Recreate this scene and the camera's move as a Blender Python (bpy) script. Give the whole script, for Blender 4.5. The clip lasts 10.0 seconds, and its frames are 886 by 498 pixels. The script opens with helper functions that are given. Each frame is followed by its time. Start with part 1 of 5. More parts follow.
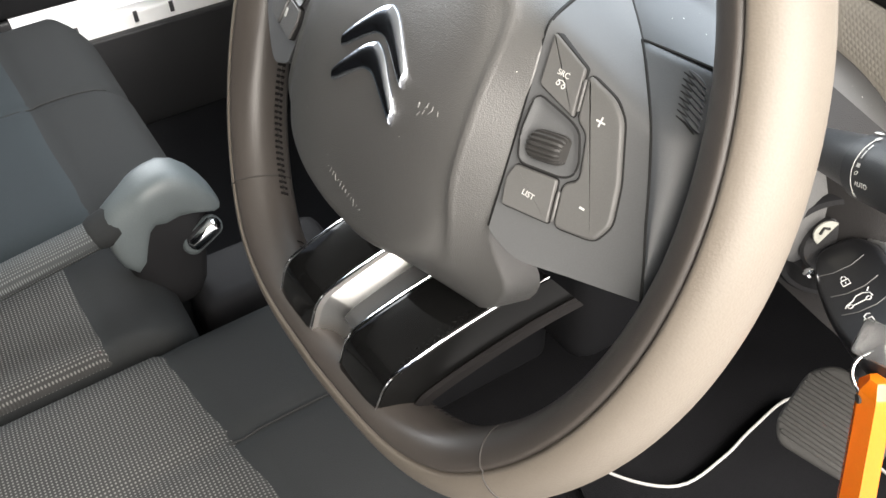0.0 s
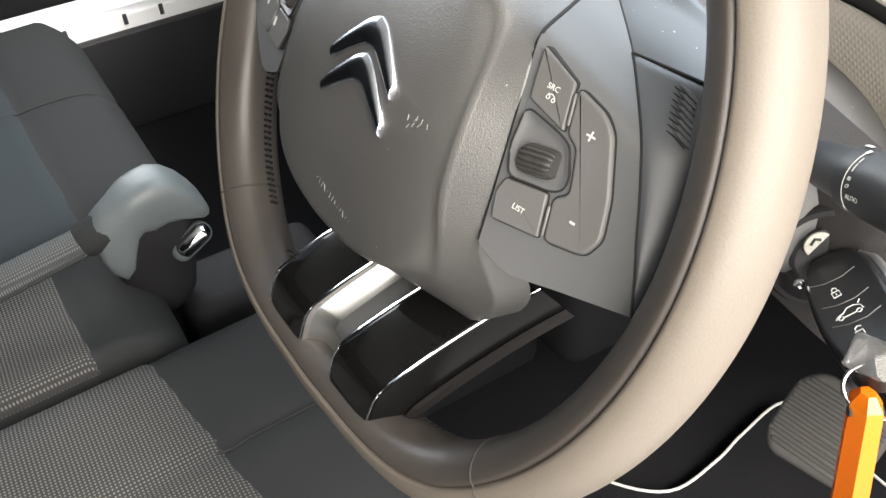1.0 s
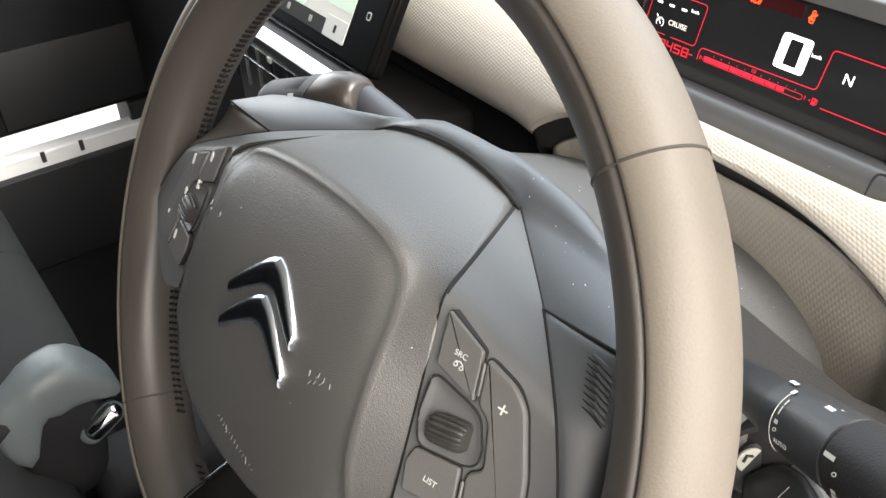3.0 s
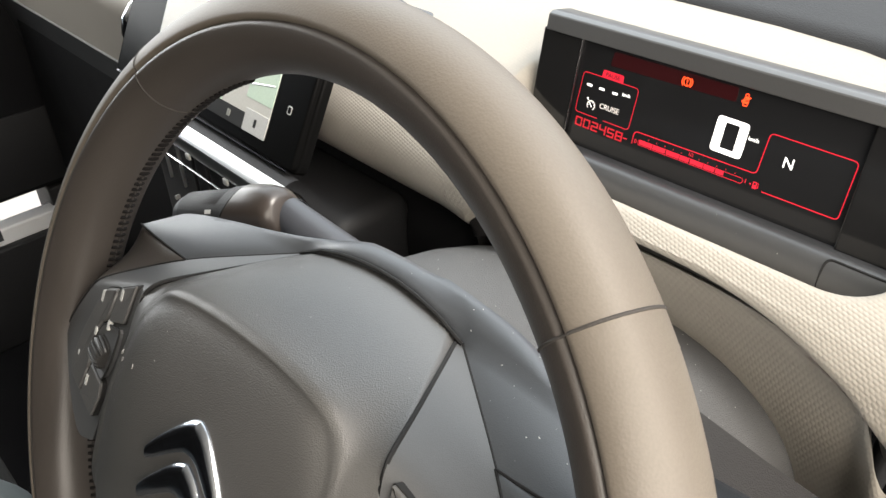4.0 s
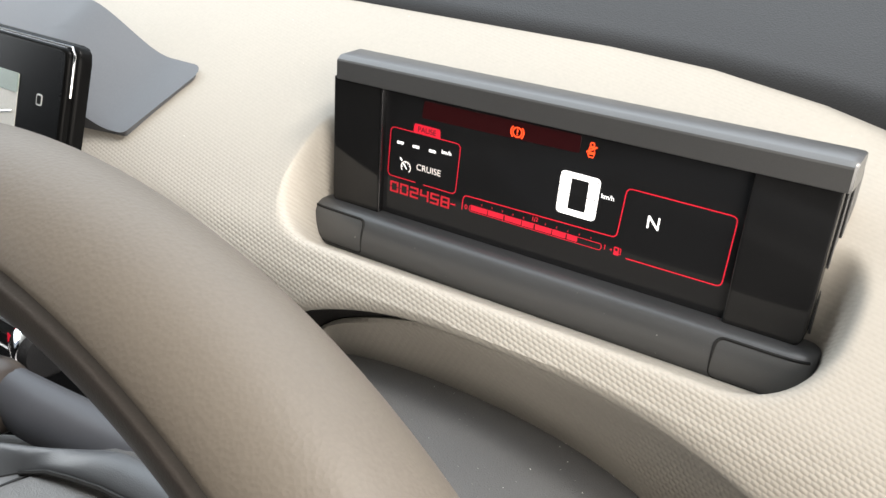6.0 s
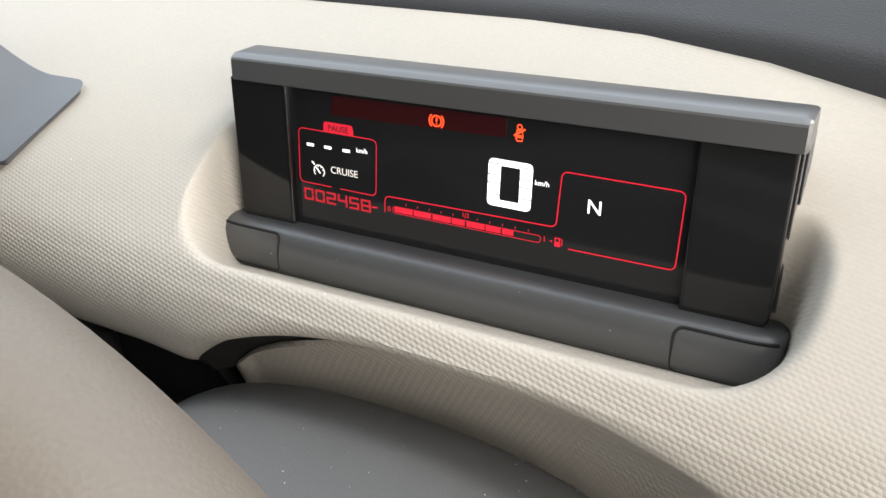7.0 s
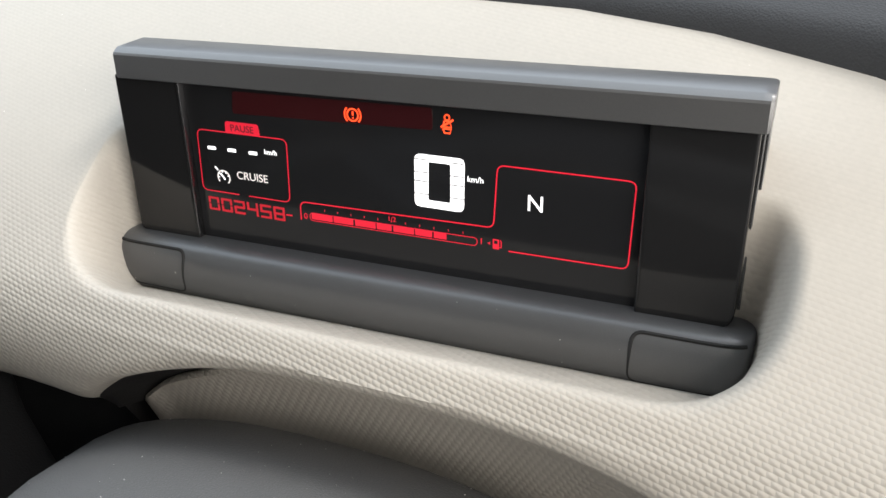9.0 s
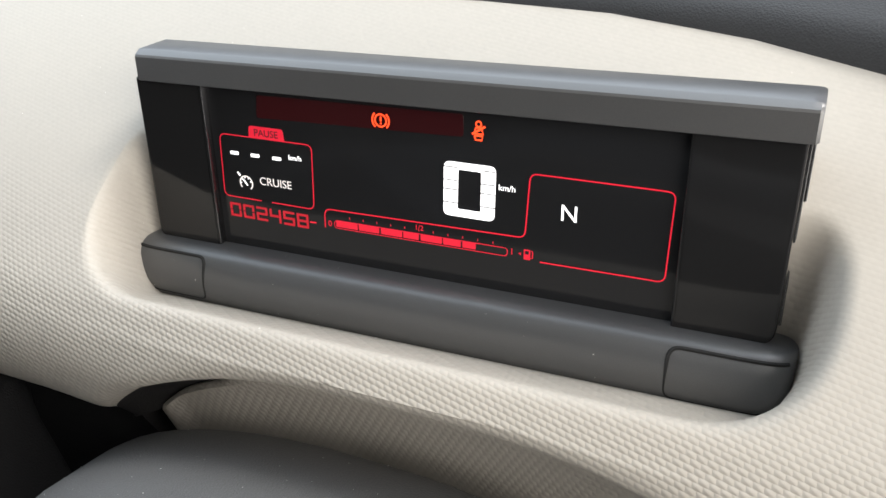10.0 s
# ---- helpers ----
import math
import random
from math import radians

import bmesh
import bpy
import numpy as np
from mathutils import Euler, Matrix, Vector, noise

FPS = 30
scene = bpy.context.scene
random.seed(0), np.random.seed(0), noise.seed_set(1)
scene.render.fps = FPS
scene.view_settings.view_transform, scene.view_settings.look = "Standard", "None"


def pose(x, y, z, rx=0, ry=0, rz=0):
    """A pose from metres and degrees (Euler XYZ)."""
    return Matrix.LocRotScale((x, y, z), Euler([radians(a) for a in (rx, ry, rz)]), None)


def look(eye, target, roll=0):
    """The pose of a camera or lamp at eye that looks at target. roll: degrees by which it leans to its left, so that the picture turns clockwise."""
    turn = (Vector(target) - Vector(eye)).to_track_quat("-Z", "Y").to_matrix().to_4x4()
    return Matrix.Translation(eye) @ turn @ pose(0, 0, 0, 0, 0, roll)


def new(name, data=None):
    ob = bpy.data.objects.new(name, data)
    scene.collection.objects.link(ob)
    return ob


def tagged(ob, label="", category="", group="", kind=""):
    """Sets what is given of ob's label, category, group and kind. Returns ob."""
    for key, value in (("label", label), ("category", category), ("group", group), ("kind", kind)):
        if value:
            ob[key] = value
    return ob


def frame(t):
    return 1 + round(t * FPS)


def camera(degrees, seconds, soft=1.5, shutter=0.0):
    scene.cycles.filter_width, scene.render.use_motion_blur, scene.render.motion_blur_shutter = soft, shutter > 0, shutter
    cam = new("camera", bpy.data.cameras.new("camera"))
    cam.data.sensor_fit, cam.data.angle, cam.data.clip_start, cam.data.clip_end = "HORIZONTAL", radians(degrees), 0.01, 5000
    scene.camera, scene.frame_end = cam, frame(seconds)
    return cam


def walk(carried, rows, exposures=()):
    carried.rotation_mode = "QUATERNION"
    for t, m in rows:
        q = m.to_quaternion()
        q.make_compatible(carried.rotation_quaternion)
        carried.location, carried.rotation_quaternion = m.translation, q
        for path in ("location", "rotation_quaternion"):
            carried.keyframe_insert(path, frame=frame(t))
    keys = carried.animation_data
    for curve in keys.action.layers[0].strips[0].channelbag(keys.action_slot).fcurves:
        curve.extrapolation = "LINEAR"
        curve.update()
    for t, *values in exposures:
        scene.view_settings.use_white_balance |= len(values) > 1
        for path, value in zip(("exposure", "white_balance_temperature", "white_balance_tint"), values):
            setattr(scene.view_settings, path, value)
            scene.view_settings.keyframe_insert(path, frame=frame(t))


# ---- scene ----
cam = camera(55.51, 10.0)
PATH = [
    (0, (0.2965, -0.1499, 0.8223), (-0.0206, 0.0337, 0.4822), -2.86),
    (0.5, (0.2964, -0.1470, 0.8226), (-0.0194, 0.0376, 0.4817), -2.85),
    (1, (0.2925, -0.1463, 0.8245), (-0.0222, 0.0415, 0.4844), -2.42),
    (1.5, (0.2798, -0.1393, 0.8273), (-0.0362, 0.0546, 0.4919), -2.42),
    (2, (0.2713, -0.1305, 0.8377), (-0.0462, 0.0739, 0.5100), -2.23),
    (2.5, (0.2621, -0.1203, 0.8523), (-0.0554, 0.1013, 0.5359), -1.32),
    (2.7, (0.2587, -0.1128, 0.8560), (-0.0613, 0.1135, 0.5455), -1.16),
    (3.8, (0.2277, -0.0761, 0.8665), (-0.0907, 0.1881, 0.5858), -2.59),
    (4, (0.2206, -0.0702, 0.8719), (-0.0912, 0.2002, 0.5896), -2.71),
    (4.5, (0.2057, -0.0473, 0.8750), (-0.0913, 0.2391, 0.5926), -2.91),
    (5, (0.1852, -0.0225, 0.8698), (-0.0962, 0.2796, 0.5877), -2.84),
    (5.5, (0.1698, 0.0031, 0.8634), (-0.0930, 0.3154, 0.5746), -3.49),
    (6.8, (0.1478, 0.0506, 0.8435), (-0.0727, 0.3923, 0.5527), -6.90),
    (7, (0.1477, 0.0552, 0.8373), (-0.0703, 0.3969, 0.5445), -7.61),
    (7.5, (0.1453, 0.0675, 0.8282), (-0.0599, 0.4131, 0.5307), -8.59),
    (8, (0.1399, 0.0749, 0.8290), (-0.0529, 0.4259, 0.5296), -9.07),
    (8.5, (0.1348, 0.0775, 0.8211), (-0.0435, 0.4321, 0.5171), -7.74),
    (9, (0.1334, 0.0841, 0.8211), (-0.0477, 0.4391, 0.5192), -7.68),
    (9.5, (0.1268, 0.0898, 0.8193), (-0.0565, 0.4461, 0.5202), -7.43),
    (10, (0.1237, 0.0884, 0.8187), (-0.0620, 0.4428, 0.5189), -7.53),
]
walk(cam, [(t, look(eye, target, roll)) for t, eye, target, roll in PATH],
     [(0, 1.22, 6450, 10), (2.5, 1.0, 6450, 10), (4, 0.50, 6700, 10), (5.5, 0.26, 6600, 10), (7, 0.08, 6350, 10), (10, 0.03, 6250, 10)])
# ------------------------------------------------------------------ light
world = bpy.data.worlds.new("sky")
scene.world = world
world.use_nodes = True
wn = world.node_tree
wn.nodes.clear()
sky = wn.nodes.new("ShaderNodeTexSky")
sky.sky_type, sky.sun_disc = "NISHITA", False
SUN_EL, SUN_AZ = radians(52), radians(58)
sky.sun_elevation, sky.sun_rotation = SUN_EL, SUN_AZ
sky.dust_density, sky.air_density = 5.0, 0.8
bg = wn.nodes.new("ShaderNodeBackground")
bg.inputs[1].default_value = 0.14
wo = wn.nodes.new("ShaderNodeOutputWorld")
haze = wn.nodes.new("ShaderNodeHueSaturation")
haze.inputs["Saturation"].default_value = 0.45
wn.links.new(sky.outputs[0], haze.inputs["Color"])
wn.links.new(haze.outputs[0], bg.inputs[0])
wn.links.new(bg.outputs[0], wo.inputs[0])

sun = new("sun", bpy.data.lights.new("sun", "SUN"))
sun.data.energy, sun.data.angle, sun.data.color = 1.85, radians(16), (1.0, 0.95, 0.88)
sun_dir = Vector((math.sin(SUN_AZ) * math.cos(SUN_EL), math.cos(SUN_AZ) * math.cos(SUN_EL), math.sin(SUN_EL)))
sun.matrix_world = Matrix.Translation((0, 0, 5)) @ sun_dir.to_track_quat("Z", "Y").to_matrix().to_4x4()


def sky_window(name, eye, target, sx, sy, power, color):
    """Daylight that comes in through an opening of the car."""
    ob = new(name, bpy.data.lights.new(name, "AREA"))
    ob.data.shape, ob.data.size, ob.data.size_y = "RECTANGLE", sx, sy
    ob.data.energy, ob.data.color = power, color
    ob.matrix_world = look(eye, target)
    return ob


sky_window("windscreen_daylight", (-0.34, 0.52, 1.06), (-0.26, 0.27, 0.50), 1.15, 0.75, 5.4, (0.82, 0.93, 1.0))
sky_window("passenger_window_daylight", (-1.30, 0.10, 0.95), (-0.3, 0.12, 0.55), 0.9, 0.42, 7.5, (0.94, 0.98, 1.0))
sky_window("open_door_daylight", (0.74, -0.10, 0.98), (-0.05, 0.06, 0.58), 0.9, 0.75, 12.0, (1.0, 0.92, 0.81))


# ------------------------------------------------------------------ materials
def mat(name, color, rough=0.5, metal=0.0, bump=0.0, grain=900.0, var=0.12, spec=0.5, coat=0.0, emit=0.0, blotch=14.0):
    """Paint, plastic or leather: base colour with two scales of variation, fine relief."""
    m = bpy.data.materials.new(name)
    m.use_nodes = True
    nt = m.node_tree
    b = nt.nodes["Principled BSDF"]
    b.inputs["Roughness"].default_value = rough
    b.inputs["Metallic"].default_value = metal
    b.inputs["Specular IOR Level"].default_value = spec
    b.inputs["Coat Weight"].default_value = coat
    b.inputs["Coat Roughness"].default_value = 0.04
    tc = nt.nodes.new("ShaderNodeTexCoord")
    n1 = nt.nodes.new("ShaderNodeTexNoise")
    n1.inputs["Scale"].default_value = blotch
    n1.inputs["Detail"].default_value = 5
    nt.links.new(tc.outputs["Object"], n1.inputs["Vector"])
    n2 = nt.nodes.new("ShaderNodeTexNoise")
    n2.inputs["Scale"].default_value = grain
    n2.inputs["Detail"].default_value = 2
    nt.links.new(tc.outputs["Object"], n2.inputs["Vector"])
    add = nt.nodes.new("ShaderNodeMath")
    add.operation = "ADD"
    nt.links.new(n1.outputs[0], add.inputs[0])
    nt.links.new(n2.outputs[0], add.inputs[1])
    mr = nt.nodes.new("ShaderNodeMapRange")
    mr.inputs["From Min"].default_value, mr.inputs["From Max"].default_value = 0.6, 1.4
    nt.links.new(add.outputs[0], mr.inputs["Value"])
    mix = nt.nodes.new("ShaderNodeMix")
    mix.data_type = "RGBA"
    mix.inputs["A"].default_value = (*[c * (1 - var) for c in color], 1)
    mix.inputs["B"].default_value = (*[min(1, c * (1 + var)) for c in color], 1)
    nt.links.new(mr.outputs[0], mix.inputs["Factor"])
    nt.links.new(mix.outputs["Result"], b.inputs["Base Color"])
    rr = nt.nodes.new("ShaderNodeMapRange")
    rr.inputs["To Min"].default_value, rr.inputs["To Max"].default_value = max(0.02, rough * 0.85), min(1, rough * 1.15)
    nt.links.new(n1.outputs[0], rr.inputs["Value"])
    nt.links.new(rr.outputs[0], b.inputs["Roughness"])
    if bump:
        bp = nt.nodes.new("ShaderNodeBump")
        bp.inputs["Strength"].default_value = bump
        bp.inputs["Distance"].default_value = 0.0004
        vo = nt.nodes.new("ShaderNodeTexVoronoi")
        vo.inputs["Scale"].default_value = grain
        nt.links.new(tc.outputs["Object"], vo.inputs["Vector"])
        nt.links.new(vo.outputs["Distance"], bp.inputs["Height"])
        nt.links.new(bp.outputs[0], b.inputs["Normal"])
    if emit:
        b.inputs["Emission Color"].default_value = (*color, 1)
        b.inputs["Emission Strength"].default_value = emit
    return m


def dotted(m, pitch, light, depth=0.5):
    """Adds a woven dot pattern in object x and y to a material: light threads on the dark ground."""
    nt = m.node_tree
    b = nt.nodes["Principled BSDF"]
    tc = nt.nodes.new("ShaderNodeTexCoord")
    sep = nt.nodes.new("ShaderNodeSeparateXYZ")
    nt.links.new(tc.outputs["Object"], sep.inputs[0])

    def wave(a, sign):
        s = nt.nodes.new("ShaderNodeMath")
        s.operation = "MULTIPLY_ADD"
        nt.links.new(sep.outputs["Y"], s.inputs[0])
        s.inputs[1].default_value = sign
        nt.links.new(sep.outputs["X"], s.inputs[2])
        k = nt.nodes.new("ShaderNodeMath")
        k.operation = "MULTIPLY"
        k.inputs[1].default_value = 2 * math.pi / pitch
        nt.links.new(s.outputs[0], k.inputs[0])
        f = nt.nodes.new("ShaderNodeMath")
        f.operation = "SINE"
        nt.links.new(k.outputs[0], f.inputs[0])
        return f

    p = nt.nodes.new("ShaderNodeMath")
    p.operation = "MULTIPLY"
    nt.links.new(wave(0, 0.9).outputs[0], p.inputs[0])
    nt.links.new(wave(0, -0.9).outputs[0], p.inputs[1])
    st = nt.nodes.new("ShaderNodeMapRange")
    st.inputs["From Min"].default_value, st.inputs["From Max"].default_value = 0.25, 0.7
    nt.links.new(p.outputs[0], st.inputs["Value"])
    old = b.inputs["Base Color"].links[0].from_socket
    mix = nt.nodes.new("ShaderNodeMix")
    mix.data_type = "RGBA"
    nt.links.new(st.outputs[0], mix.inputs["Factor"])
    nt.links.new(old, mix.inputs["A"])
    mix.inputs["B"].default_value = (*light, 1)
    nt.links.new(mix.outputs["Result"], b.inputs["Base Color"])
    bp = nt.nodes.new("ShaderNodeBump")
    bp.inputs["Strength"].default_value, bp.inputs["Distance"].default_value = depth, 0.0008
    nt.links.new(p.outputs[0], bp.inputs["Height"])
    nt.links.new(bp.outputs[0], b.inputs["Normal"])
    return m


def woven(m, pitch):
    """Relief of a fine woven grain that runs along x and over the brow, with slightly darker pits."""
    nt = m.node_tree
    b = nt.nodes["Principled BSDF"]
    tc = nt.nodes.new("ShaderNodeTexCoord")
    sep = nt.nodes.new("ShaderNodeSeparateXYZ")
    nt.links.new(tc.outputs["Object"], sep.inputs[0])

    def op(kind, a, c):
        n = nt.nodes.new("ShaderNodeMath")
        n.operation = kind
        for i, v in enumerate((a, c)):
            if v is None:
                continue
            if isinstance(v, (int, float)):
                n.inputs[i].default_value = v
            else:
                nt.links.new(v, n.inputs[i])
        return n.outputs[0]

    along = op("ADD", op("MULTIPLY", sep.outputs["Y"], 0.93), op("MULTIPLY", sep.outputs["Z"], 0.75))
    rows = op("MULTIPLY", op("ADD", along, op("MULTIPLY", sep.outputs["X"], 0.28)), 1 / (pitch * 0.74))
    cols = op("ADD", op("MULTIPLY", sep.outputs["X"], 1 / pitch), op("MULTIPLY", op("FLOOR", rows, None), 0.5))
    w1 = op("SINE", op("MULTIPLY", op("FRACT", cols, None), math.pi), None)
    w2 = op("SINE", op("MULTIPLY", op("FRACT", rows, None), math.pi), None)
    h = op("MULTIPLY", w1, w2)
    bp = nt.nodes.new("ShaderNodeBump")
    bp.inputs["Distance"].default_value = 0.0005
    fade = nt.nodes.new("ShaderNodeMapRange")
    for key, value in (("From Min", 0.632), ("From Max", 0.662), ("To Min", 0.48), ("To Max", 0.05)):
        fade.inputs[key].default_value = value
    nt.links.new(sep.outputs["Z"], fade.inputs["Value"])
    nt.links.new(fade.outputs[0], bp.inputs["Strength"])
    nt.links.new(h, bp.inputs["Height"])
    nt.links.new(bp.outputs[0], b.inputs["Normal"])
    return m


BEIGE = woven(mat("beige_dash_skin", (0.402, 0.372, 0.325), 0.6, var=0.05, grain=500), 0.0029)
# charcoal plastic; also the shaded lower front on the passenger side
DARK_DASH = mat("charcoal_plastic_and_dash_shade", (0.036, 0.037, 0.039), 0.65, spec=0.3, bump=0.4, grain=1300)
DOOR = mat("black_door_plastic", (0.012, 0.012, 0.013), 0.7, spec=0.12, bump=0.3, grain=1100)
SHROUD = mat("charcoal_column_plastic", (0.082, 0.082, 0.082), 0.6, spec=0.5, bump=0.5, grain=1500)
LEATHER_LIGHT = mat("taupe_rim_leather", (0.128, 0.111, 0.092), 0.5, bump=0.15, grain=1100, var=0.08)
LEATHER_DARK = mat("black_rim_leather", (0.054, 0.0475, 0.043), 0.38, bump=0.1, grain=1700)
PAD = mat("graphite_airbag_cover", (0.074, 0.073, 0.071), 0.38, spec=0.9, bump=0.3, grain=1900)
BEZEL = mat("satin_graphite_bezel", (0.090, 0.092, 0.095), 0.48, spec=0.6, grain=2500, bump=0.1)
BUTTON = mat("soft_black_button", (0.098, 0.097, 0.095), 0.44, grain=2500, bump=0.15)
THUMB = mat("black_thumbwheel", (0.030, 0.029, 0.028), 0.42)
GLOSS = mat("piano_black", (0.006, 0.006, 0.006), 0.08, spec=0.2, var=0.05)
GLOSS_FLANK = mat("satin_black_flank", (0.006, 0.006, 0.006), 0.3, spec=0.12, var=0.05)
TABLET_BLACK = mat("black_tablet_glass", (0.005, 0.005, 0.005), 0.2, spec=0.05, var=0.05)
CHROME = mat("polished_chrome", (0.8, 0.81, 0.83), 0.08, metal=1.0, var=0.03)
EMBLEM = mat("polished_emblem_chrome", (0.62, 0.65, 0.70), 0.19, metal=1.0, var=0.03)
SILVER = mat("satin_silver", (0.88, 0.88, 0.87), 0.36, metal=1.0, var=0.04)
BLACK = mat("matt_black_plastic", (0.020, 0.020, 0.021), 0.55, spec=0.3, bump=0.3, grain=1200)
HOUSING = mat("dark_grey_display_housing", (0.055, 0.056, 0.058), 0.35, spec=1.0, bump=0.06, grain=2200)
SCREEN = mat("display_glass", (0.0155, 0.0158, 0.0170), 0.1, spec=0.25, var=0.02)
CHEEK_EDGE = mat("smoked_metal_edge", (0.22, 0.22, 0.23), 0.25, metal=1.0)
KEY_FACE = mat("dark_satin_key_face", (0.030, 0.034, 0.034), 0.35, spec=0.5)
WHITE_INK = mat("white_ink", (0.58, 0.58, 0.56), 0.6)
LED_WHITE = mat("white_segment", (1.0, 0.98, 0.96), 0.5, emit=1.3)
LED_SOFT = mat("soft_white_segment", (0.8, 0.74, 0.70), 0.5, emit=0.6)
LED_LOW = mat("dull_red_segment", (0.5, 0.009, 0.022), 0.5, emit=0.38)
LED_RED = mat("red_segment", (0.62, 0.010, 0.030), 0.5, emit=0.62)
LED_BRIGHT = mat("red_warning_segment", (1.0, 0.07, 0.015), 0.5, emit=1.5)
LED_DIM = mat("dim_red_glow_strip", (0.03, 0.003, 0.004), 0.3, emit=0.14)
SEAM = mat("dark_leather_seam", (0.035, 0.031, 0.028), 0.8)
GAP = mat("dark_gap", (0.008, 0.008, 0.008), 0.8)
SEAT_DARK = mat("charcoal_seat_cloth", (0.016, 0.0172, 0.0178), 0.95, spec=0.2, bump=0.3, grain=1600, var=0.2)
SEAT_GREY = mat("slate_seat_cloth", (0.019, 0.024, 0.027), 0.95, spec=0.2, bump=0.3, grain=1500, var=0.18)
SEAT_WEAVE = dotted(mat("grey_woven_seat_cloth", (0.026, 0.026, 0.0255), 0.9, spec=0.2, var=0.15), 0.0052, (0.115, 0.115, 0.11), 0.3)
GRIP_WEAVE = dotted(mat("grey_textured_grip", (0.036, 0.039, 0.040), 0.8, spec=0.2, var=0.1), 0.0036, (0.105, 0.11, 0.112), 0.3)
HB_GREY = mat("blue_grey_lever_plastic", (0.088, 0.102, 0.106), 0.45, bump=0.2)
CARPET = mat("black_carpet", (0.010, 0.010, 0.011), 0.95, spec=0.08, bump=1.0, grain=700, var=0.3)
SILL = mat("light_grey_sill_plastic", (0.9, 0.9, 0.89), 0.4, var=0.03)
ORANGE = mat("orange_plastic_tag", (0.85, 0.22, 0.01), 0.25, var=0.06)
RUBBER = mat("grey_pedal_rubber", (0.055, 0.053, 0.05), 0.7, bump=0.4, grain=900)
HEADLINER = mat("pale_headliner_cloth", (0.5, 0.5, 0.48), 0.95, bump=0.5, grain=800)
CONCRETE = mat("pale_concrete", (0.68, 0.67, 0.65), 0.95, bump=0.5, grain=300, var=0.1)
STALK = mat("charcoal_stalk_plastic", (0.032, 0.034, 0.037), 0.4, bump=0.15, grain=1800)
ROOT = mat("slate_stalk_root", (0.045, 0.048, 0.056), 0.4, var=0.06)
BRONZE = mat("dark_bronze_stalk", (0.036, 0.029, 0.025), 0.3, var=0.08)
COVER = mat("slate_smooth_cover", (0.11, 0.115, 0.125), 0.3, var=0.06)
THREAD = mat("dark_thread", (0.011, 0.010, 0.010), 0.8, spec=0.12)
MAP_PALE = mat("pale_map_screen", (0.50, 0.49, 0.45), 0.3, emit=0.17)
MAP_GREEN = mat("green_map_field", (0.42, 0.52, 0.42), 0.3, emit=0.3)
TEAL = mat("grey_green_screen_field", (0.20, 0.25, 0.22), 0.3, emit=0.2)
# dark trim plastic; also carries the shade painted into the arch's slot
LEVER_DARK = mat("dark_plastic_and_slot_shade", (0.019, 0.018, 0.018), 0.55, spec=0.25, bump=0.3, grain=1300)
HOOD = mat("dark_satin_hood", (0.076, 0.076, 0.076), 0.30, spec=0.9, bump=0.03, grain=2500)
CHEEK = mat("black_side_cheek", (0.015, 0.015, 0.0155), 0.08, spec=0.3, var=0.05)
SCUFF = mat("worn_grey_plastic", (0.24, 0.235, 0.23), 0.6)
DUST = mat("pale_dust", (0.7, 0.69, 0.66), 0.9)
SPOKE_SKIN = mat("smooth_grey_spoke_skin", (0.062, 0.067, 0.074), 0.42, spec=0.7, bump=0.1, grain=2400)
SEAT_SEAM = mat("black_seat_seam", (0.008, 0.008, 0.008), 0.9)
MAP_DULL = mat("pale_grey_plastic", (0.28, 0.28, 0.25), 0.5)
GLOSS_FOB = mat("black_key_plastic", (0.012, 0.012, 0.013), 0.3, bump=0.1, grain=1500)
CLEAR = mat("clear_plastic", (0.45, 0.45, 0.45), 0.1)
CLEAR.node_tree.nodes["Principled BSDF"].inputs["Transmission Weight"].default_value = 0.9
ORANGE.node_tree.nodes["Principled BSDF"].inputs["Transmission Weight"].default_value = 0.35
PIPING = mat("pale_piping", (0.55, 0.54, 0.52), 0.7)


# ------------------------------------------------------------------ mesh helpers
def finish(name, bm, material, parent=None, label="", sharp=40, m=None):
    bmesh.ops.recalc_face_normals(bm, faces=bm.faces)
    me = bpy.data.meshes.new(name)
    bm.to_mesh(me)
    bm.free()
    me.polygons.foreach_set("use_smooth", [True] * len(me.polygons))
    me.set_sharp_from_angle(angle=radians(sharp))
    me.materials.append(material)
    ob = new(name, me)
    if parent:
        ob.parent = parent
    if m is not None:
        ob.matrix_basis = m
    if label:
        ob["label"] = label
    return ob


def part(name, bm, material, parent, label="", sharp=40, m=None):
    return finish(name, bm, material, parent, label, sharp, m)


def empty(name, m, label, category, group="", kind=""):
    ob = new(name)
    ob.empty_display_size = 0.02
    ob.matrix_basis = m
    return tagged(ob, label, category, group, kind)


def grid(rings, wrap_u=False, wrap_v=False, caps=False):
    """A sheet through rings of points."""
    bm = bmesh.new()
    vs = [[bm.verts.new(p) for p in ring] for ring in rings]
    nu, nv = len(vs), len(vs[0])
    for i in range(nu if wrap_u else nu - 1):
        for j in range(nv if wrap_v else nv - 1):
            a, b = vs[i], vs[(i + 1) % nu]
            bm.faces.new((a[j], b[j], b[(j + 1) % nv], a[(j + 1) % nv]))
    if caps:
        bm.faces.new(vs[0])
        bm.faces.new(list(reversed(vs[-1])))
    return bm


